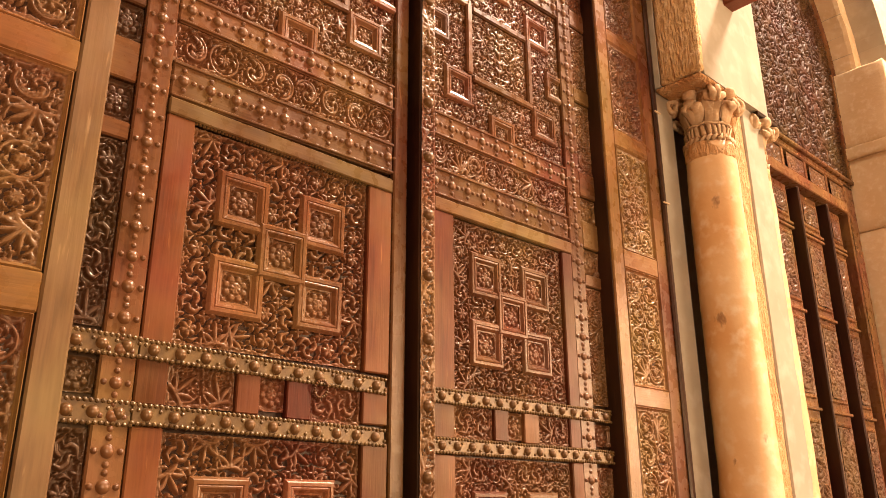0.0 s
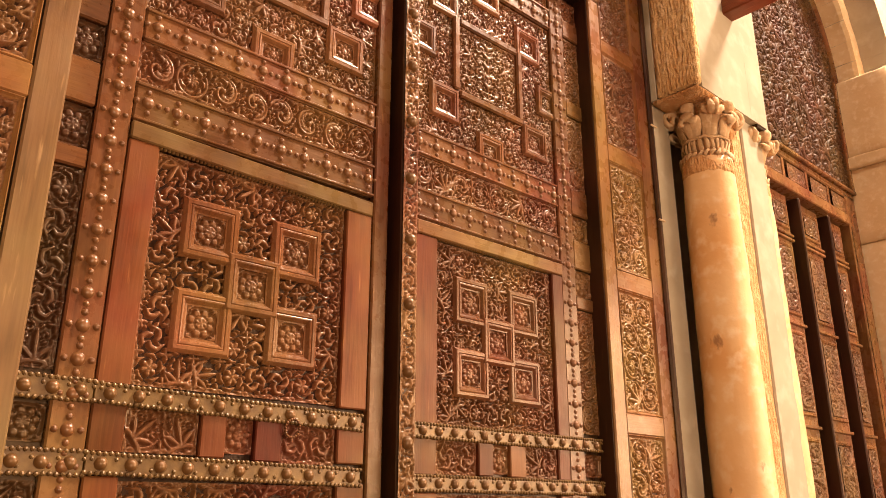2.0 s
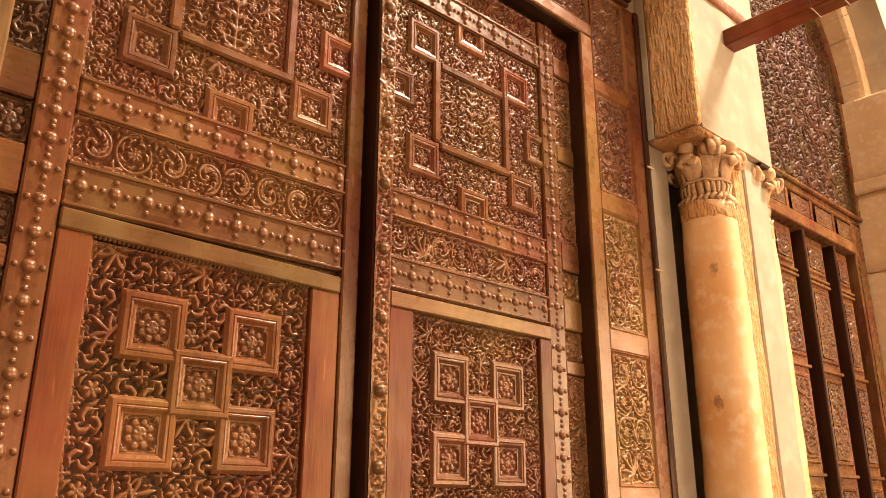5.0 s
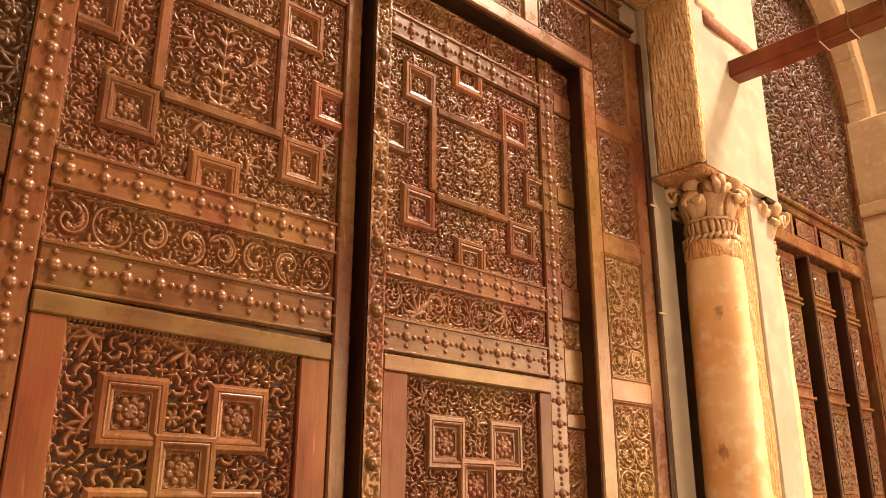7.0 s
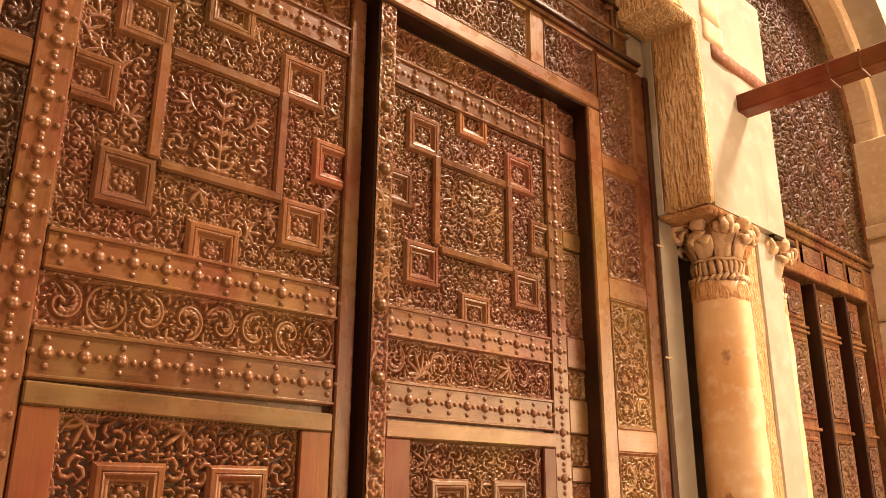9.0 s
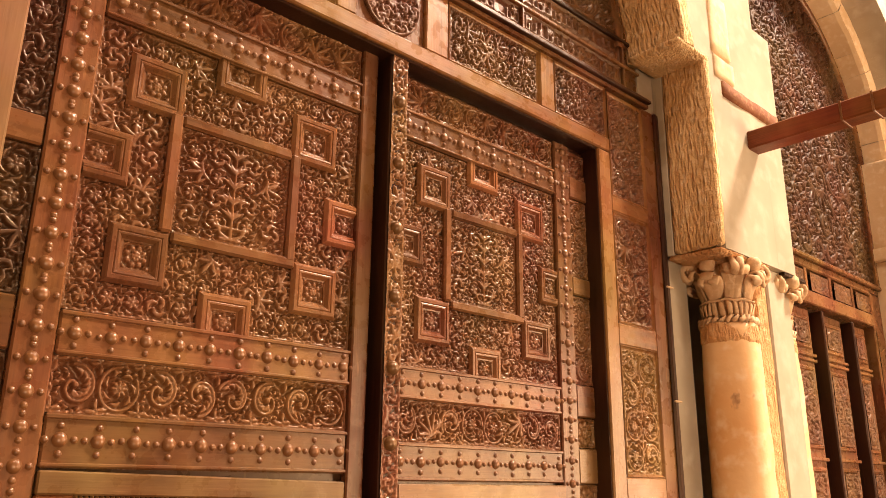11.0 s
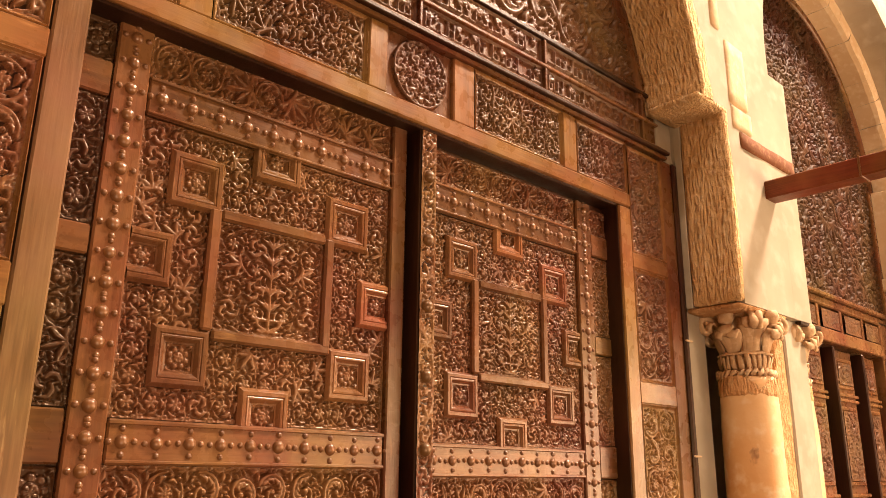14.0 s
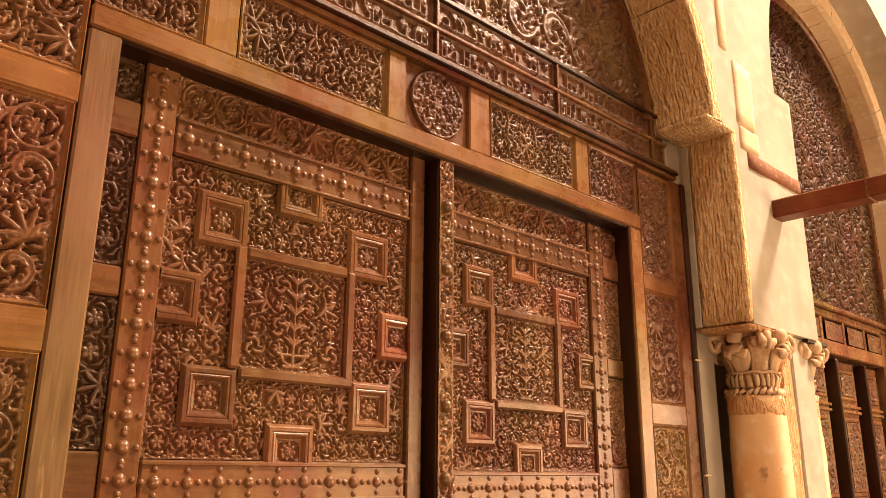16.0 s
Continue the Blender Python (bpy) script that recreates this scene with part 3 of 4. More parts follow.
def sweep(bm, line, wide, thick, side, seg=8):
    """A tapering rib with an oval section along a line; side: the direction of its width."""
    rings = []
    for k, p in enumerate(line):
        f = (Vector(line[min(k + 1, len(line) - 1)]) - Vector(line[max(k - 1, 0)])).normalized()
        out = f.cross(side).normalized()
        rings.append([bm.verts.new(Vector(p) + side * wide[k] * math.cos(2 * math.pi * j / seg) + out * thick[k] * math.sin(2 * math.pi * j / seg)) for j in range(seg)])
    for u, v in zip(rings, rings[1:]):
        for j in range(seg):
            bm.faces.new((u[j], u[(j + 1) % seg], v[(j + 1) % seg], v[j]))
    bm.faces.new(rings[0][::-1])
    bm.faces.new(rings[-1])


def capital_mesh(cx, cy, z0):
    """A worn antique capital: rope ring, upright tongues, curling leaves, corner volutes and bosses before a deep bell."""
    bm = bmesh.new()
    H = 0.36

    def at(a, r, f):
        return Vector((cx + r * math.cos(a), cy + r * math.sin(a), z0 + H * f))

    lathe(bm, cx, cy, [(z0 + H * f, r) for f, r in ((0, 0.128), (0.06, 0.13), (0.1, 0.112), (0.3, 0.112), (0.34, 0.118), (0.5, 0.112), (0.8, 0.128), (1.0, 0.15))], 40)
    for k in range(26):                                  # twisted ring
        a = 2 * math.pi * k / 26
        line = [at(a - 0.12, 0.136, 0.025), at(a - 0.06, 0.15, 0.03), at(a + 0.06, 0.152, 0.075), at(a + 0.12, 0.136, 0.085)]
        sweep(bm, line, (0.010, 0.015, 0.015, 0.010), (0.006, 0.009, 0.009, 0.006), Vector((0, 0, 1)), 6)
    for k in range(24):                                  # upright tongues
        a = 2 * math.pi * k / 24
        t = Vector((-math.sin(a), math.cos(a), 0))
        sweep(bm, [at(a, 0.118, 0.10), at(a, 0.132, 0.16), at(a, 0.140, 0.28), at(a, 0.132, 0.34)], (0.011, 0.013, 0.014, 0.010), (0.004, 0.005, 0.006, 0.004), t, 6)
    sweep(bm, [at(2 * math.pi * k / 40, 0.135, 0.355) for k in range(41)], [0.007] * 41, [0.012] * 41, Vector((0, 0, 1)), 6)
    for k in range(8):                                   # leaves, each with a rib and two lobes, the tips curling over
        a = k * math.pi / 4
        tall = 0.92 if k % 2 else 0.74
        for da, w, g in ((0, 0.040, 1.0), (-0.2, 0.034, 0.84), (0.2, 0.034, 0.84)):
            t = Vector((-math.sin(a + da), math.cos(a + da), 0))
            h = 0.36 + (tall - 0.36) * g
            line = [at(a + 0.6 * da, 0.124, 0.36), at(a + 0.8 * da, 0.140, 0.36 + 0.45 * (h - 0.36)), at(a + da, 0.158, 0.36 + 0.82 * (h - 0.36)), at(a + da, 0.182, h), at(a + da, 0.203, h - 0.02), at(a + da, 0.207, h - 0.09), at(a + da, 0.194, h - 0.12)]
            sweep(bm, line, [w * q for q in (0.8, 1.0, 1.15, 1.2, 1.1, 0.9, 0.5)], (0.008, 0.009, 0.010, 0.011, 0.013, 0.012, 0.008), t)
    for k in range(4):                                   # corner volutes
        a = math.pi / 4 + k * math.pi / 2
        for s in (-1, 1):
            t = Vector((-math.sin(a), math.cos(a), 0))
            line = []
            for j in range(22):
                f = j / 21
                rad, ang = 0.052 * (1 - 0.78 * f), math.pi - 4.3 * math.pi * f * 0.62
                c = at(a, 0.204 + rad * math.cos(ang), 0.80)
                line.append(c + Vector((0, 0, rad * math.sin(ang))) + t * s * 0.018)
            sweep(bm, line, [0.024] * 22, [0.019 * (1 - 0.4 * j / 21) for j in range(22)], t, 7)
    for k in range(4):                                   # round bosses high on each side
        m = Matrix.Translation(at(k * math.pi / 2, 0.172, 0.90)) @ Matrix.Rotation(k * math.pi / 2, 4, "Z") @ Matrix.Diagonal((0.044, 0.046, 0.050, 1))
        bmesh.ops.create_icosphere(bm, subdivisions=2, radius=1, matrix=m)
    for v in bm.verts:                                   # worn and chipped
        v.co += noise.noise_vector(v.co * 15) * 0.014 + noise.noise_vector(v.co * 40) * 0.006
    return bm


def abacus_mesh(cx, cy, z0):
    """The broken top slab, hollowed between its corners."""
    bm = bmesh.new()
    ring = []
    for k in range(48):
        a = 2 * math.pi * k / 48
        ring.append(0.150 + 0.055 * abs(math.sin(2 * a)) ** 2.2)
    rows = [[bm.verts.new((cx + q * r * math.cos(2 * math.pi * k / 48), cy + q * r * math.sin(2 * math.pi * k / 48), z)) for k, r in enumerate(ring)] for z, q in ((z0, 0.88), (z0 + 0.012, 0.97), (z0 + 0.035, 1.0), (z0 + 0.048, 0.95))]
    for u, v in zip(rows, rows[1:]):
        for k in range(48):
            bm.faces.new((u[k], u[(k + 1) % 48], v[(k + 1) % 48], v[k]))
    bm.faces.new(rows[0][::-1])
    bm.faces.new(rows[-1])
    for v in bm.verts:
        v.co += noise.noise_vector(v.co * 19) * 0.014 + noise.noise_vector(v.co * 45) * 0.005
    return bm


def column(cx, cy, label):
    top = 3.40
    c = thing("column", (cx, cy, 0), label, "column", "columns of the piers")
    rows = [(0.28 + (top - 0.28) * k / 36, 0.168 - 0.014 * (k / 36) ** 2) for k in range(37)]
    rows[-1] = (top, 0.150)
    rows[-2] = (top - 0.05, 0.149)
    rows[-3] = (top - 0.11, 0.151)
    part("shaft", lathe(bmesh.new(), cx, cy, rows, 48, 0.006), MARBLE, c, smooth=True)
    part("base", lathe(bmesh.new(), cx, cy, [(0, 0.24), (0.08, 0.24), (0.10, 0.22), (0.15, 0.235), (0.20, 0.2), (0.24, 0.19), (0.28, 0.17)], 40, 0.003), MARBLE, c, smooth=True)
    part("worn_neck", lathe(bmesh.new(), cx, cy, [(top - 0.11, 0.147), (top - 0.095, 0.153), (top - 0.085, 0.155), (top - 0.07, 0.155), (top - 0.02, 0.153), (top + 0.005, 0.148)], 60, 0.016), STRIP, c, "broken orange stone below the capital")
    cap = part("capital", capital_mesh(cx, cy, top), CAPITAL, c, "worn carved capital with leaves and volutes", smooth=True)
    part("abacus", abacus_mesh(cx, cy, top + 0.325), CAPITAL, cap, smooth=False)
    return c


column(3.885, 2.06, "pale orange marble column with a worn carved capital")
column(4.42, 2.09, "pale marble column with a carved capital behind the pier")
column(7.56, 1.98, "pale marble column with a carved capital by the far door")

# tie beam across the gallery
beam = thing("tie_beam", (4.05, 1.9, 4.5), "dark red-brown wooden tie beam let into the pier", "beam")
board("timber", 3.985, 4.115, -3.4, 1.90, 4.44, 4.55, BEAM, beam, 0.008)
for y in (1.36, 1.2, 1.02, 0.84):
    board("iron_strap", 3.98, 4.12, y, y + 0.012, 4.436, 4.554, STUD, beam, 0.002)


# ---- the great door ----
def rail_studs(leaf, x0, x1, z, y, pitch=0.105, vertical=False, scale=1.0, parent=None):
    """Nail heads, each with four small ones round it."""
    key = ("stud", scale)
    if key not in MESHES:
        bm = bmesh.new()
        add_dome(bm, 0, 0.002, 0, 0.0215 * scale, 0.0165 * scale, 12, 3)
        for dx, dz in ((0.037, 0), (-0.037, 0), (0, 0.037), (0, -0.037)):
            add_dome(bm, dx * scale, 0.001, dz * scale, 0.0112 * scale, 0.0095 * scale, 8, 2)
        MESHES[key] = mesh_of("stud", bm, STUD, True)
    n = max(1, round((x1 - x0) / pitch))
    for k in range(n + 1):
        s = x0 + (x1 - x0) * k / n
        m = pose(z, y, s, 0, 90, 0) if vertical else pose(s, y, z + rng.uniform(-0.002, 0.002), 0, rng.uniform(-4, 4), 0)
        hang(new("stud", MESHES[key]), parent or leaf, m @ Matrix.Scale(rng.uniform(0.92, 1.06), 4))


MESHES = {}
YB, YR, YF = 2.316, 2.290, 2.308      # ground of the carving, face of rails, seat of the mouldings


def strap(parent, x0, x1, z0, z1, slope, y=YR - 0.002):
    """A brass band with beaded edges and a row of bosses."""
    bm = add_box(bmesh.new(), x0, x1, y - 0.006, y + 0.01, z0, z1, 0.002, slope)
    n = round((x1 - x0) / 0.0175)
    for k in range(n + 1):
        x = x0 + (x1 - x0) * k / n
        for z in (z0 + 0.004, z1 - 0.004):
            add_dome(bm, x, y - 0.005, z - slope * (x - x0) + rng.uniform(-0.0015, 0.0015), 0.0080, 0.009, 7, 2)
        if k % 2:
            add_dome(bm, x, y - 0.005, (z0 + z1) / 2 + 0.012 * (1 if k % 4 == 1 else -1) - slope * (x - x0), 0.0072, 0.008, 7, 2)
    s = part("brass_strap", bm, BRASS, parent, "old brass strap with beaded edges")
    if "boss" not in MESHES:
        b = bmesh.new()
        add_dome(b, 0, 0, 0, 0.0200, 0.018, 12, 3)
        MESHES["boss"] = mesh_of("boss", b, BOSS, True)
    n = round((x1 - x0) / 0.088)
    for k in range(n):
        x = x0 + (x1 - x0) * (k + 0.5) / n
        hang(new("boss", MESHES["boss"]), s, pose(x, y - 0.005, (z0 + z1) / 2 - slope * (x - x0)))


def square_with_rosette(parent, x0, x1, z0, z1, mat, skip="", step=0.004, scale=1.0, proud=0.0):
    fr = part("square_frame", add_ring(bmesh.new(), x0, x1, z0, z1, YF - proud, scale=scale, skip=skip), mat, parent)
    o = 0.052 * scale
    a, b, c, d = x0 + (0 if "l" in skip else o), x1 - (0 if "r" in skip else o), z0 + (0 if "b" in skip else o), z1 - (0 if "t" in skip else o)
    carving("rosette", rosette(b - a, d - c, step, rng), a, c, YB - 0.001, 0.019, CARVED, fr)
    return fr


def inside_any(rects):
    def test(x, z):
        hit = np.zeros(len(x), bool)
        for a, b, c, d in rects:
            hit |= (x > a + 0.002) & (x < b - 0.002) & (z > c + 0.002) & (z < d - 0.002)
        return hit
    return test


def wicket(leaf, f0, shift, dz, slope, step):
    """The lower, separate field: framed, with two carved panels of five squares, and two brass straps between."""
    x0, x1 = f0 + 0.0 + shift * 0.6, f0 + 0.985 + shift * 0.2
    i0, i1 = f0 + 0.106 + shift, f0 + 0.86 + shift
    top = 2.583 + dz
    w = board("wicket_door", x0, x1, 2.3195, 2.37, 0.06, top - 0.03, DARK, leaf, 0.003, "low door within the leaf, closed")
    board("top_rail", x0, x1, YR - 0.012, 2.318, top - 0.062, top, GOLDEN, w, 0.005, "weathered golden-brown rail with a beaded edge", slope)
    beads = bmesh.new()
    n = int((i1 - i0) / 0.014)
    for k in range(n):
        x = i0 + (i1 - i0) * k / n
        add_dome(beads, x, YR - 0.002, top - 0.066 - slope * (x - x0), 0.0062, 0.010, 6, 1)
    part("beading", beads, GOLDEN, w)
    for a, b in ((x0, i0 - 0.004), (i1 + 0.004, x1)):
        board("stile", a, b, YR - 0.006, 2.318, 1.735 + dz, top - 0.062 - slope * (a - x0), RED, w, 0.005, "reddish plain stile")
        board("stile", a, b, YR - 0.006, 2.318, 0.06, 1.475 + dz, RED, w, 0.005, "reddish plain stile")
        board("stile", a, b, YR - 0.002, 2.318, 1.54 + dz, 1.69 + dz, RED, w, 0.005)
    for base in (0.0, -1.045):
        z0, z1 = 1.742 + dz + base, 2.515 + dz + base - slope * 0.3
        qx, qz = f0 + 0.2075 + shift, 1.855 + dz + base
        rects = []
        for a, b in ((0, 0.315), (0.34, 0.315), (0.17, 0.158), (0, 0), (0.34, 0)):
            rects.append((qx + a, qx + a + 0.213, qz + b, qz + b + 0.213))
        for k, r in enumerate(rects):
            square_with_rosette(w, *r, SQUARE if shift == 0 or k == 2 else BROWN, step=step, proud=0.004 if k == 2 else 0.0)
        carving("carved_panel", scrolls(i1 - i0, z1 - z0, step, 0.093, rng, 0.35), i0, z0, YB + 0.003, 0.025, CARVED, w, outside=inside_any(rects))
    zz0, zz1 = 1.545 + dz, 1.685 + dz
    u = i0
    for wd, kind in ((0.232, 0), (0.092, 1), (0.102, 2), (0.104, 1), (0.224, 0)):
        if kind == 0:
            carving("carved_panel", scrolls(wd, zz1 - zz0, step, 0.13, rng, 0.2), u, zz0 - slope * (u - i0), YB - 0.002, 0.020, CARVED, w)
        elif kind == 1:
            board("plain_block", u + 0.002, u + wd - 0.002, YR - 0.004, 2.316, zz0 - slope * (u - i0), zz1 - slope * (u - i0), RED, w, 0.004, "plain reddish block")
        else:
            carving("rosette", rosette(wd, zz1 - zz0 - 0.02, step, rng), u, zz0 + 0.01, YB - 0.002, 0.020, CARVED, w)
        u += wd
    return w


def door_leaf(f0, side, dz, du, shift, slope, step, label):
    """One leaf. f0: where its carved field begins; side: l or r, on which its nailed stile stands."""
    s = -1 if side == "l" else 1
    leaf = thing("door_leaf", (f0 + 0.5, 2.34, 0.02), label, "door", "leaves of the great door")
    lo, hi = (f0 - 0.235, f0 + 1.068) if side == "l" else (f0 - 0.03, f0 + 1.265)
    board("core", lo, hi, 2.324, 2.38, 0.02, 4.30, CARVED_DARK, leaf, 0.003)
    f1 = f0 + 0.99
    # rails with nail heads
    rows = [(3.95, 4.082), (2.888, 3.015), (2.588 if side == "l" else 2.592, 2.732)]
    for z0, z1 in rows:
        board("rail", f0, f1, YR, 2.318, z0 + dz, z1 + dz, BROWN_H, leaf, 0.006)
        board("fillet", f0, f1, YR - 0.007, YR + 0.002, z1 + dz - 0.016, z1 + dz - 0.003, BROWN_H, leaf, 0.003)
        board("fillet", f0, f1, YR - 0.007, YR + 0.002, z0 + dz + 0.003, z0 + dz + 0.014, BROWN_H, leaf, 0.003)
        rail_studs(leaf, f0 + 0.044, f1 - 0.028, (z0 + z1) / 2 + dz, YR, 0.1025)
    # nailed stile and the narrow carved strip beside it
    a, b = (f0 - 0.113, f0 - 0.003) if side == "l" else (f1 + 0.003, f1 + 0.118)
    board("nailed_stile", a, b, YR - 0.003, 2.318, 0.02, 4.24 + dz, BROWN, leaf, 0.006)
    rail_studs(leaf, 1.1 + dz, 2.69 + dz, (a + b) / 2, YR - 0.003, 0.1, vertical=True)
    rail_studs(leaf, 2.782 + dz, 4.19 + dz, (a + b) / 2, YR - 0.003, 0.0895, vertical=True)
    c, d = (f0 - 0.228, f0 - 0.116) if side == "l" else (f1 + 0.121, f1 + 0.262)
    spots = ((4.09, 4.225, 1), (3.565, 3.965, 0), (3.04, 3.465, 0), (2.75, 2.882, 1), (2.448, 2.585, 1), (1.76, 2.372, 0), (1.56, 1.665, 1), (0.86, 1.46, 0))
    for z0, z1, flower in spots:
        R = rosette(d - c, z1 - z0, step, rng) if flower else scrolls(d - c, z1 - z0, step, d - c, rng, 0.25)
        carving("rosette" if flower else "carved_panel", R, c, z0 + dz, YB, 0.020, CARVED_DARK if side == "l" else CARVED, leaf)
    for z0, z1 in ((3.970, 4.085), (3.470, 3.560), (2.887, 3.035), (2.59, 2.745), (2.377, 2.443), (0.1, 0.85)):
        board("cross_rail", c, d, YR + 0.002, 2.318, z0 + dz, z1 + dz, BROWN_H, leaf, 0.006)
    for z0, z1 in ((1.672, 1.755), (1.468, 1.555)):
        if side == "l":
            strap(leaf, c, b, z0 + dz + 0.004, z1 + dz - 0.012, 0.0, YR)
    # carved bands between the rails
    for z0, z1, cell in ((4.088, 4.225, 0.115), (2.738, 2.882, 0.125)):
        carving("carved_band", scrolls(f1 - f0, z1 - z0 + 0.01, step, cell, rng, 0.3), f0, z0 + dz - 0.005, YB - 0.001, 0.024, CARVED, leaf)
    # upper field with its knot of frames
    z0, z1 = 3.018 + dz, 3.947 + dz
    g = f0 + du
    squares = [(0.097, 0.287, 3.68, 3.866, ""), (0.387, 0.583, 3.838, 3.96, "t"), (0.695, 0.893, 3.668, 3.858, ""), (0.852, 0.99 - du, 3.386, 3.566, "r"),
               (0.73, 0.922, 3.112, 3.298, ""), (0.40, 0.59, 3.01, 3.135, "b"), (0.096, 0.287, 3.112, 3.30, ""), (-du, 0.137, 3.414, 3.586, "l")]
    rects = [(g + p, g + q, r + dz, t + dz) for p, q, r, t, _ in squares]
    for k, ((p, q, r, t), sq) in enumerate(zip(rects, squares)):
        square_with_rosette(leaf, p, q, r, t, SQUARE if k in (1, 2, 3, 5) else BROWN, sq[4], step)
    ca, cb, cc, cd = g + 0.262, g + 0.715, 3.27 + dz, 3.71 + dz
    bars = ((g + 0.245, g + 0.286, 3.298, 3.70, BROWN), (g + 0.695, g + 0.735, 3.29, 3.69, BROWN))
    for p, q, r, t, m in bars:
        board("bar", p, q, YF - 0.024, YF + 0.008, r + dz, t + dz, m, leaf, 0.008)
    for r, t, p, q in ((3.664, 3.704, 0.285, 0.697), (3.268, 3.306, 0.285, 0.735)):
        board("bar", g + p, g + q, YF - 0.023, YF + 0.008, r + dz, t + dz, BROWN_H, leaf, 0.008)
    mid = (g + 0.286, g + 0.695, 3.306 + dz, 3.664 + dz)
    carving("tree_panel", tree_of_leaves(mid[1] - mid[0], mid[3] - mid[2], step, rng), mid[0], mid[2], YB - 0.001, 0.020, CARVED, leaf, "carved panel of a vase with branching leaves")
    carving("blossom_field", blossoms(f1 - f0, z1 - z0, step, 0.074, rng), f0, z0, YB, 0.018, CARVED, leaf, outside=inside_any(rects + [mid]))
    w = wicket(leaf, f0, shift, dz, slope, step)
    strap(w, f0 + shift * 0.6, f0 + 0.965 if side == "l" else f1 + 0.245, 1.678 + dz, 1.738 + dz, slope)
    strap(w, f0 + shift * 0.6, f0 + 0.965 if side == "l" else f1 + 0.245, 1.478 + dz, 1.541 + dz, slope * 0.7)
    return leaf


left_leaf = door_leaf(0.51, "l", 0.0, 0.0, 0.0, 0.022, 0.0032, "great carved wooden door leaf with nail heads and brass straps")
bm = bmesh.new()
for k in range(20):
    a = 2 * math.pi * k / 20
    bmesh.ops.create_icosphere(bm, subdivisions=1, radius=0.0055, matrix=Matrix.Translation((1.175 + 0.028 * math.cos(a), YR - 0.018 - 0.006 * math.sin(a), 1.648 + 0.030 * math.sin(a))))
part("ring_pull", bm, STUD, left_leaf, "small iron ring pull", smooth=True)
board("meeting_stile", 1.502, 1.576, YR - 0.008, 2.318, 0.02, 4.27, BROWN, left_leaf, 0.006)
right_leaf = door_leaf(1.70, "r", -0.026, 0.012, 0.05, 0.0, 0.0036, "great carved wooden door leaf with a carved meeting post")
# near-black wood puts the shade of the post's sides into its colour
post = board("meeting_post", 1.602, 1.688, 2.234, 2.38, 0.02, 4.245, DARK, right_leaf, 0.004, "post with a carved and bossed face, near black for its shaded sides")
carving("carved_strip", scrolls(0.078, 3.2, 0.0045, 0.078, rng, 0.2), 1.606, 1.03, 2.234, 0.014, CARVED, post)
bm = bmesh.new()
add_dome(bm, 0, 0, 0, 0.027, 0.026, 14, 4)
add_dome(bm, 0, 0.002, 0, 0.034, 0.006, 14, 2)
boss = mesh_of("boss", bm, BOSS, True)
for k in range(14):
    hang(new("boss", boss), post, pose(1.645, 2.228, 4.03 - 0.2675 * k))

# ---- wooden frame round the great door ----
JY = 2.21
frame_thing = thing("door_frame", (1.62, 2.3, 0), "honey-brown wooden door frame with carved panels", "door frame", kind="structure")
P0, P1 = 0.283, 2.958
board("post", 0.186, P0, JY, 2.45, 0, 4.235, WEATHERED, frame_thing, 0.007)
board("post", P1, 3.062, JY, 2.45, 0, 4.235, JAMB, frame_thing, 0.007)
# near-black linings put the shade of the reveal and soffit into colour
board("reveal_lining", P1 - 0.006, P1 + 0.001, JY + 0.012, 2.318, 0, 4.23, DARK, frame_thing, 0.001, "near-black lining painting the shade inside the post")
board("reveal_lining", P0 + 0.002, P1 - 0.007, JY + 0.014, 2.318, 4.226, 4.239, DARK, frame_thing, 0.001, "near-black lining painting the shade under the lintel")
board("lintel", 0.186, 3.062, JY - 0.002, 2.45, 4.238, 4.315, JAMB_H, frame_thing, 0.007)
board("outer_post", 3.398, 3.552, JY + 0.006, 2.45, 0, 4.615, BROWN, frame_thing, 0.006)
board("outer_bead", 3.502, 3.550, JY - 0.012, JY + 0.01, 0, 4.615, DARK, frame_thing, 0.012)
board("outer_post", -0.312, -0.15, JY + 0.006, 2.45, 0, 4.615, BROWN, frame_thing, 0.006)
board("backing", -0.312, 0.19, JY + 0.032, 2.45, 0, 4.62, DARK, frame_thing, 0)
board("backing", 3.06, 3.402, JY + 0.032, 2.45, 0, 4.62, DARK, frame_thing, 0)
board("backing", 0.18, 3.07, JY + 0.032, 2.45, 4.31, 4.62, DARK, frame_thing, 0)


def framed_panel(x0, x1, z0, z1, step, cell, flowers=0.25, carved=CARVED):
    """A carved panel set back in the frame, with a moulded edge."""
    p = part("panel_moulding", add_ring(bmesh.new(), x0, x1, z0, z1, JY + 0.026, ((0, 0.018), (0.004, 0.022), (0.010, 0.014), (0.016, 0.010), (0.018, 0.0))), JAMB, frame_thing)
    carving("carved_panel", scrolls(x1 - x0 - 0.03, z1 - z0 - 0.03, step, cell, rng, flowers), x0 + 0.015, z0 + 0.015, JY + 0.030, 0.024, carved, p)


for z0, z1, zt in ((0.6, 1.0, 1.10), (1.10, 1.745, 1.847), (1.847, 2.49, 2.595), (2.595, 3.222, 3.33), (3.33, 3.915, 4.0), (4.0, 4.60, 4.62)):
    # lower right panels take the brighter copy, as if more strongly lit
    framed_panel(3.070, 3.396, z0, z1, 0.0045, 0.145, 0.4, CARVED_LIT if z1 < 3.3 else CARVED)
    if zt < 4.61:
        board("cross_rail", 3.062, 3.398, JY + 0.003, JY + 0.034, z1, zt, JAMB_H, frame_thing, 0.006)
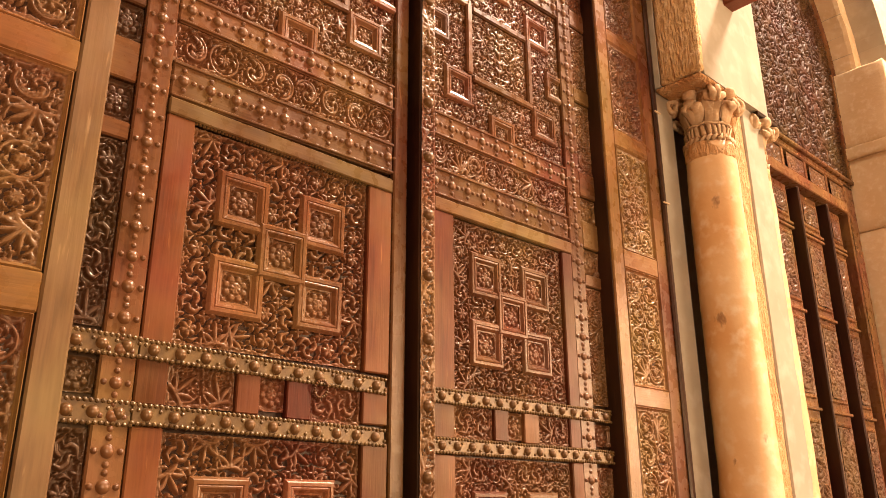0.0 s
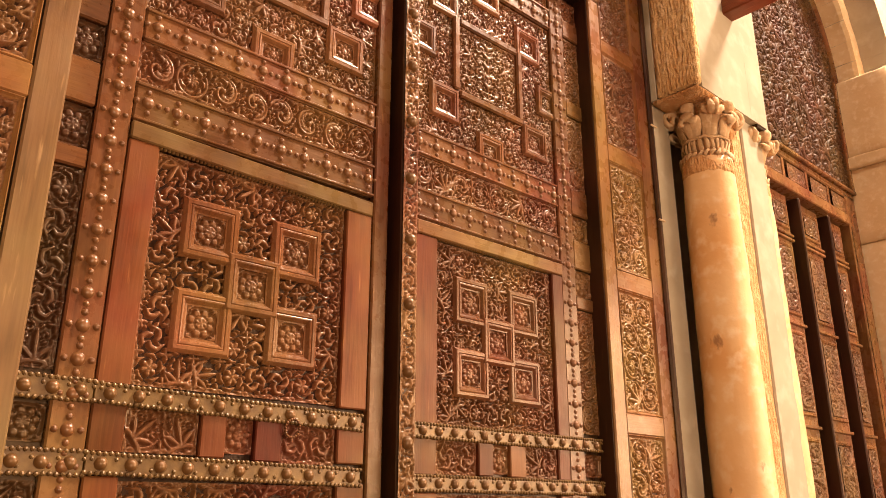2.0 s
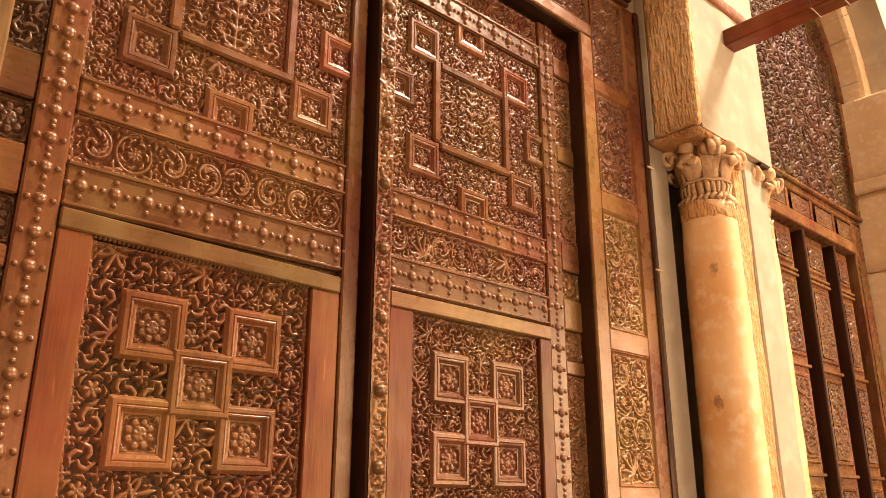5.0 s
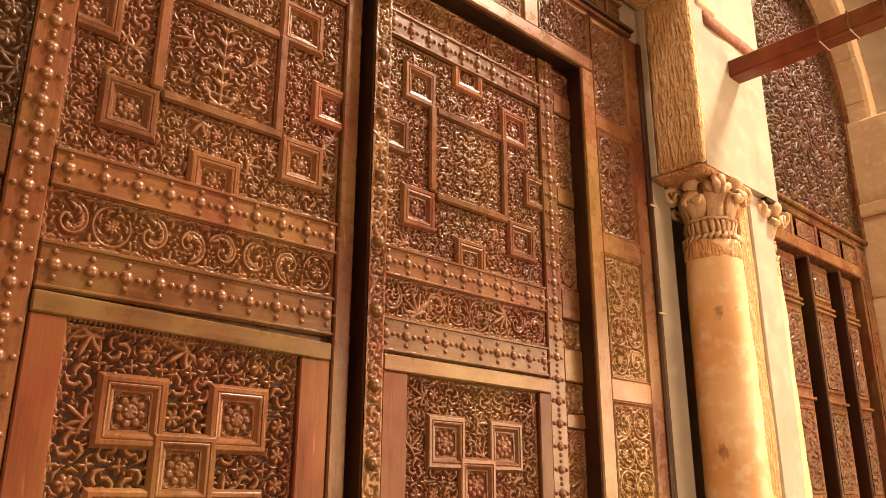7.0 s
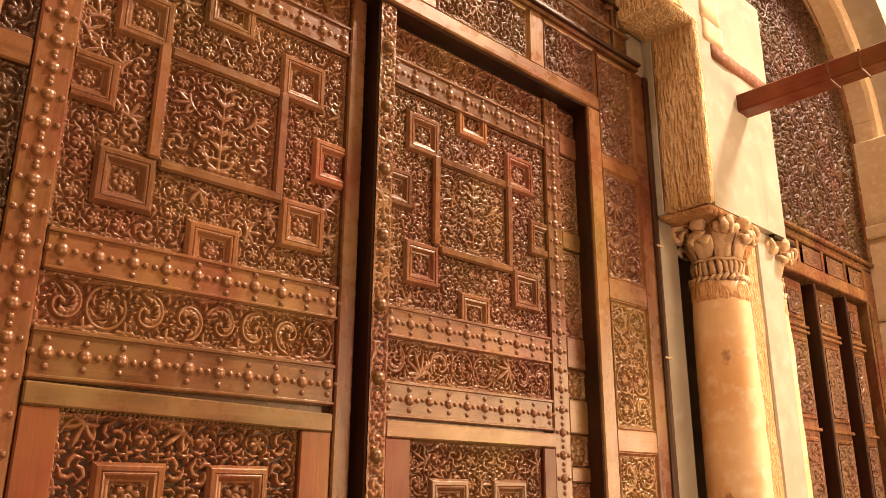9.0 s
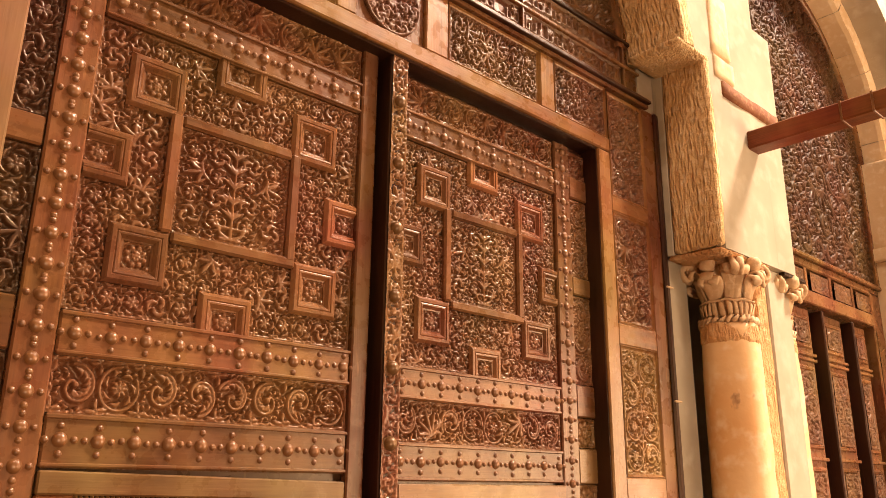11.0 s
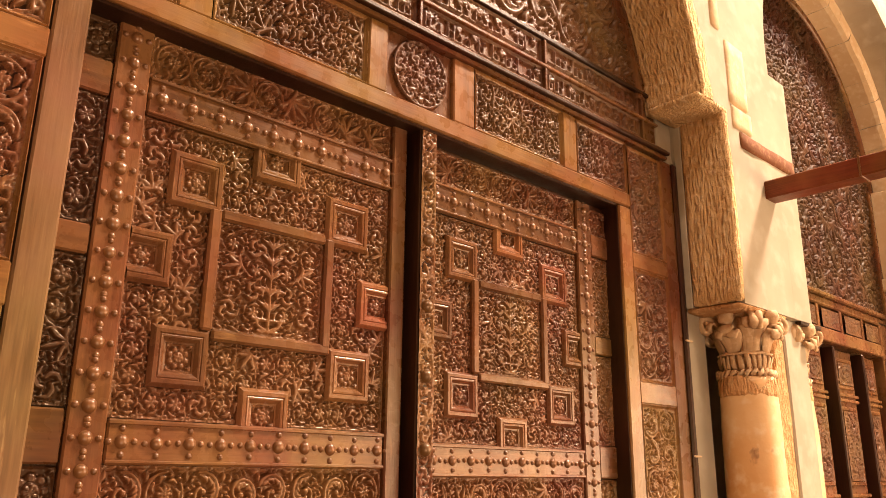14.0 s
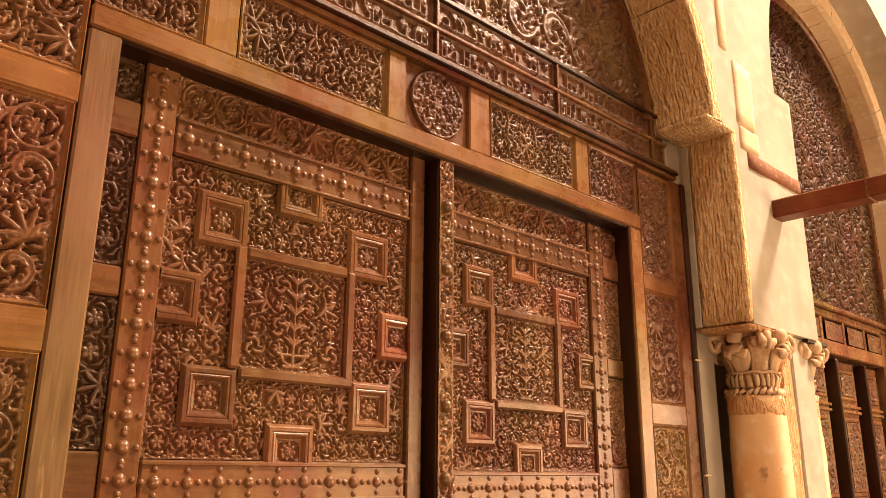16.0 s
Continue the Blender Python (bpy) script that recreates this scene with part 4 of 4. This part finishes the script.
for z0, z1, zt in ((0.5, 1.10, 1.2), (1.2, 1.752, 1.871), (1.871, 2.512, 2.621), (2.621, 3.276, 3.395), (3.395, 3.987, 4.08), (4.08, 4.60, 4.62)):
    framed_panel(-0.145, 0.180, z0, z1, 0.0045, 0.13, 0.4)
    if zt < 4.61:
        board("cross_rail", -0.15, 0.186, JY + 0.003, JY + 0.034, z1, zt, JAMB_H, frame_thing, 0.006)
for x0, x1, step in ((0.19, 0.535, 0.005), (0.66, 1.306, 0.005), (1.90, 2.512, 0.0055), (2.625, 3.06, 0.006)):
    framed_panel(x0, x1, 4.318, 4.612, step * 0.85, 0.1, 0.4, CARVED_DULL)
for x0, x1 in ((0.538, 0.657), (1.309, 1.404), (1.768, 1.897), (2.515, 2.622)):
    board("muntin", x0, x1, JY + 0.003, JY + 0.034, 4.315, 4.615, JAMB, frame_thing, 0.006)
for z in (3.583, 2.977):
    board("hook", 3.490, 3.556, 2.182, 2.196, z - 0.005, z + 0.005, BLOCK, frame_thing, 0.004, "small pale limewashed hook")
# round medallion over the meeting post
med = board("medallion_ground", 1.404, 1.768, JY + 0.022, JY + 0.034, 4.316, 4.614, BROWN, frame_thing, 0.004)
R = Relief(0.30, 0.30, 0.005)
for ring, count, size in ((0.113, 12, 0.032), (0.063, 6, 0.032)):
    for k in range(count):
        a = 2 * math.pi * k / count
        R.motif(0.15 + ring * math.cos(a), 0.15 + ring * math.sin(a), size, size, "flower" if k % 2 else "leaf", 1 if k % 2 else -1, a)
R.flower(0.15, 0.15, 0.034, 8)
R.stroke([(0.15 + 0.143 * math.cos(a), 0.15 + 0.143 * math.sin(a)) for a in np.linspace(0, 2 * math.pi, 90)], 0.007)
carving("medallion", R, 1.436, 4.316, JY + 0.021, 0.018, CARVED_DULL, med, "round carved medallion", outside=lambda x, z: (x - 1.586) ** 2 + (z - 4.466) ** 2 > 0.150 ** 2)
# cornice and inscription frieze
for z0, z1, y in ((4.617, 4.640, JY - 0.012), (4.640, 4.662, JY - 0.032), (4.662, 4.678, JY - 0.018)):
    board("cornice", -0.31, 3.45, y, 2.45, z0, z1 - 0.001, BROWN_H if z0 != 4.64 else DARK, frame_thing, 0.004)
board("frieze_ground", -0.31, 3.40, JY + 0.03, 2.45, 4.68, 4.985, BROWN_H, frame_thing, 0)
for z0, z1 in ((4.812, 4.830), (4.968, 4.992)):
    board("frieze_fillet", -0.31, 3.40, JY + 0.002, JY + 0.034, z0, z1, DARK if z0 > 4.9 else BROWN_H, frame_thing, 0.004)
edges = [-0.25, 0.75, 1.577, 2.40, 3.25]
for a, b in zip(edges, edges[1:]):
    for z0, z1 in ((4.682, 4.810), (4.832, 4.966)):
        board("frieze_bar", b - 0.008, b + 0.008, JY + 0.004, JY + 0.034, z0, z1, BROWN_H, frame_thing, 0.003)
        w, h = b - a - 0.03, z1 - z0
        R = Relief(w, h, 0.0055)
        x = 0.02
        while x < w - 0.05:                             # uprights, bowls and tails of equal weight
            low, wide = rng.uniform(0.2, 0.3) * h, rng.uniform(0.022, 0.045)
            R.stroke([(x, low), (x + wide, low)], 0.0065)
            if rng.random() < 0.7:
                R.stroke([(x, low), (x, rng.uniform(0.6, 0.88) * h)], 0.0065)
            if rng.random() < 0.6:
                R.stroke([(x + wide, low), (x + wide, 0.5 * h), (x + 0.5 * wide, 0.55 * h)], (0.0065, 0.005))
            if rng.random() < 0.5:
                R.motif(x + 0.6 * wide, 0.74 * h, 0.02, 0.02, rng.choice(("leaf", "flower")), 1, rng.uniform(0, 6))
            x += wide + rng.uniform(0.006, 0.016)
        R.edge(0.006)
        carving("inscription_bars", R, a + 0.015, z0, JY + 0.029, 0.016, CARVED_DULL, frame_thing, "carved band of worn lettering bars")
# tympanum
tym = thing("tympanum", (AX, 2.25, 5.0), "carved wooden tympanum filling the arch", "tympanum", kind="structure")
R = scrolls(3.4, 1.46, 0.0085, 0.27, rng, 0.25, True)
carving("tympanum_panel", R, AX - 1.7, 4.992, JY + 0.034, 0.032, CARVED_DULL, tym, outside=lambda x, z: (x - AX) ** 2 + (z - AZ) ** 2 > (AR - 0.10) ** 2)
bm = bmesh.new()
prof = ((AR - 0.115, JY + 0.04), (AR - 0.105, JY + 0.012), (AR - 0.06, JY + 0.004), (AR - 0.03, JY + 0.014), (AR + 0.02, JY + 0.02))
rows = [[bm.verts.new((AX + r * math.cos(a), y, AZ + r * math.sin(a))) for r, y in prof] for a in np.linspace(radians(7), radians(173), 60)]
for p, q in zip(rows, rows[1:]):
    for j in range(len(prof) - 1):
        bm.faces.new((p[j], q[j], q[j + 1], p[j + 1]))
part("arch_moulding", bm, BROWN, tym, smooth=True)
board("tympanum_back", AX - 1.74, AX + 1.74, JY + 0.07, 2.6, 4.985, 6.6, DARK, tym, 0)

# ---- the next door ----
FY = 2.39
far = thing("far_door", (5.9, FY, 0), "dark carved folding wooden door further along the wall", "door")
# near-black board puts the shade of the slots between the leaves into colour
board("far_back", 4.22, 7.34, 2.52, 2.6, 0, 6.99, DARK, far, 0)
edges = [4.93, 5.50, 6.07, 6.67, 7.06]
for a, b in zip(edges, edges[1:]):
    a2, b2 = a, b - 0.18 if b < 7 else b - 0.06
    lf = board("folding_leaf", a2, b2, 2.43, 2.47, 0.02, 3.86, BROWN, far, 0.006, "narrow folding leaf with carved panels")
    # edge near black too, for the shade of the fold
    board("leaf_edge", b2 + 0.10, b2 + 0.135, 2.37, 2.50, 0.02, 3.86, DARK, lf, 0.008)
    for z0, z1 in ((3.55, 3.80), (2.82, 3.42), (2.05, 2.70), (1.25, 1.90), (0.5, 1.1)):
        part("panel_moulding", add_ring(bmesh.new(), a2 + 0.05, b2 - 0.04, z0, z1, 2.43, scale=0.8), BROWN, lf)
        carving("carved_panel", scrolls(b2 - a2 - 0.17, z1 - z0 - 0.08, 0.008, 0.15, rng, 0.4, True), a2 + 0.09, z0 + 0.04, 2.43, 0.026, CARVED_DULL, lf)
    for z in (3.45, 3.49, 2.74, 1.96):
        board("ledge", a2, b2, 2.405, 2.435, z, z + 0.025, BROWN_H, lf, 0.005)
board("far_post", 7.08, 7.30, FY - 0.02, 2.52, 0, 4.2, BROWN, far, 0.008)
board("far_post", 4.45, 4.90, FY - 0.02, 2.52, 0, 4.2, BROWN, far, 0.008)
board("far_lintel", 4.9, 7.08, FY - 0.03, 2.52, 3.885, 3.99, BROWN_H, far, 0.008)
board("far_lintel", 4.5, 7.30, FY - 0.02, 2.52, 4.17, 4.235, BROWN_H, far, 0.01)
board("far_cornice", 4.5, 7.32, FY - 0.05, 2.52, 4.235, 4.275, BROWN_H, far, 0.01)
for k in range(5):
    x = 4.93 + k * 0.45
    R = scrolls(0.33, 0.145, 0.009, 0.15, rng, 0.3, True)
    carving("carved_panel", R, x + 0.05, 4.005, FY - 0.002, 0.016, CARVED_DULL, far)
    board("muntin", x + 0.39, x + 0.44, FY - 0.015, 2.52, 3.99, 4.17, BROWN, far, 0.005)
R = scrolls(2.9, 2.7, 0.009, 0.22, rng, 0.5, True)
carving("far_tympanum", R, 4.44, 4.28, FY + 0.01, 0.040, OLD, far, outside=lambda x, z: ((x - BX) ** 2 + (z - BZ) ** 2 > 1.56 ** 2) & (z > BZ))

bm = bmesh.new()
prof = ((1.44, FY + 0.01), (1.445, FY - 0.035), (1.48, FY - 0.045), (1.53, FY - 0.03), (1.56, FY - 0.02))
rows = [[bm.verts.new((BX + r * math.cos(a), y, BZ + r * math.sin(a))) for r, y in prof] for a in np.linspace(0, math.pi, 60)]
for p, q in zip(rows, rows[1:]):
    for j in range(len(prof) - 1):
        bm.faces.new((p[j], q[j], q[j + 1], p[j + 1]))
part("arch_moulding", bm, BROWN, far, smooth=True)
for a, b in ((7.26, 7.34), (4.44, 4.52)):
    board("arch_moulding", a, b, FY - 0.04, 2.52, 4.276, BZ, BROWN, far, 0.008)

# stone arch and reveal of the next door
far_arch = thing("far_arch", (BX, 2.1, BZ), "pale limestone arch with voussoirs over the far door", "arch", kind="structure")
N = 22
for k in range(N):
    a0, a1 = math.pi * k / N, math.pi * (k + 1) / N - 0.0015
    bm = bmesh.new()
    grid = {}
    for i in range(4):
        a = a0 + (a1 - a0) * i / 3
        for j, (r, y) in enumerate(((BR - 0.12, 2.52), (BR - 0.12, 2.36), (BR - 0.12, 2.2), (BR - 0.11, 2.16), (BR - 0.02, 2.15), (BR + 0.06, 2.15))):
            c = Vector((BX + r * math.cos(a), y, BZ + r * math.sin(a)))
            grid[i, j] = bm.verts.new(c + noise.noise_vector(c * 8 + Vector((k, 0, 0))) * 0.006)
    for i in range(3):
        for j in range(5):
            bm.faces.new((grid[i, j], grid[i + 1, j], grid[i + 1, j + 1], grid[i, j + 1]))
    if BX + BR * math.cos(a0) > 4.6:
        part("voussoir", bm, BLOCK, far_arch)
    else:
        bm.free()
tagged(part("stone_reveal", rough_block(7.31, 7.44, 1.88, 2.52, 4.62, BZ, 1.2, 0.006, 6), BLOCK, None, smooth=True), "pale limestone reveal block of the far arch", "stone block", kind="structure")
tagged(part("stone_reveal", rough_block(7.27, 7.44, 1.875, 2.52, 4.50, 4.62, 2.2, 0.006, 6), BLOCK, None, smooth=True), "projecting limestone impost of the far arch", "stone block", kind="structure")
tagged(part("stone_reveal", rough_block(7.31, 7.44, 1.88, 2.52, 3.76, 4.50, 3.2, 0.006, 6), BLOCK, None, smooth=True), "pale limestone reveal block of the far arch", "stone block", kind="structure")
tagged(part("stone_reveal", rough_block(7.33, 7.44, 2.14, 2.52, 0, 3.76, 4.2, 0.006, 8), BLOCK, None, smooth=True), "pale limestone jamb beside the far door", "stone block", kind="structure")
slab("wall_far_pier", 7.45, 14.0, WALL_Y, 2.7, 0, 16.4, PLASTER, "cream plastered wall beyond the far door", 0.01)
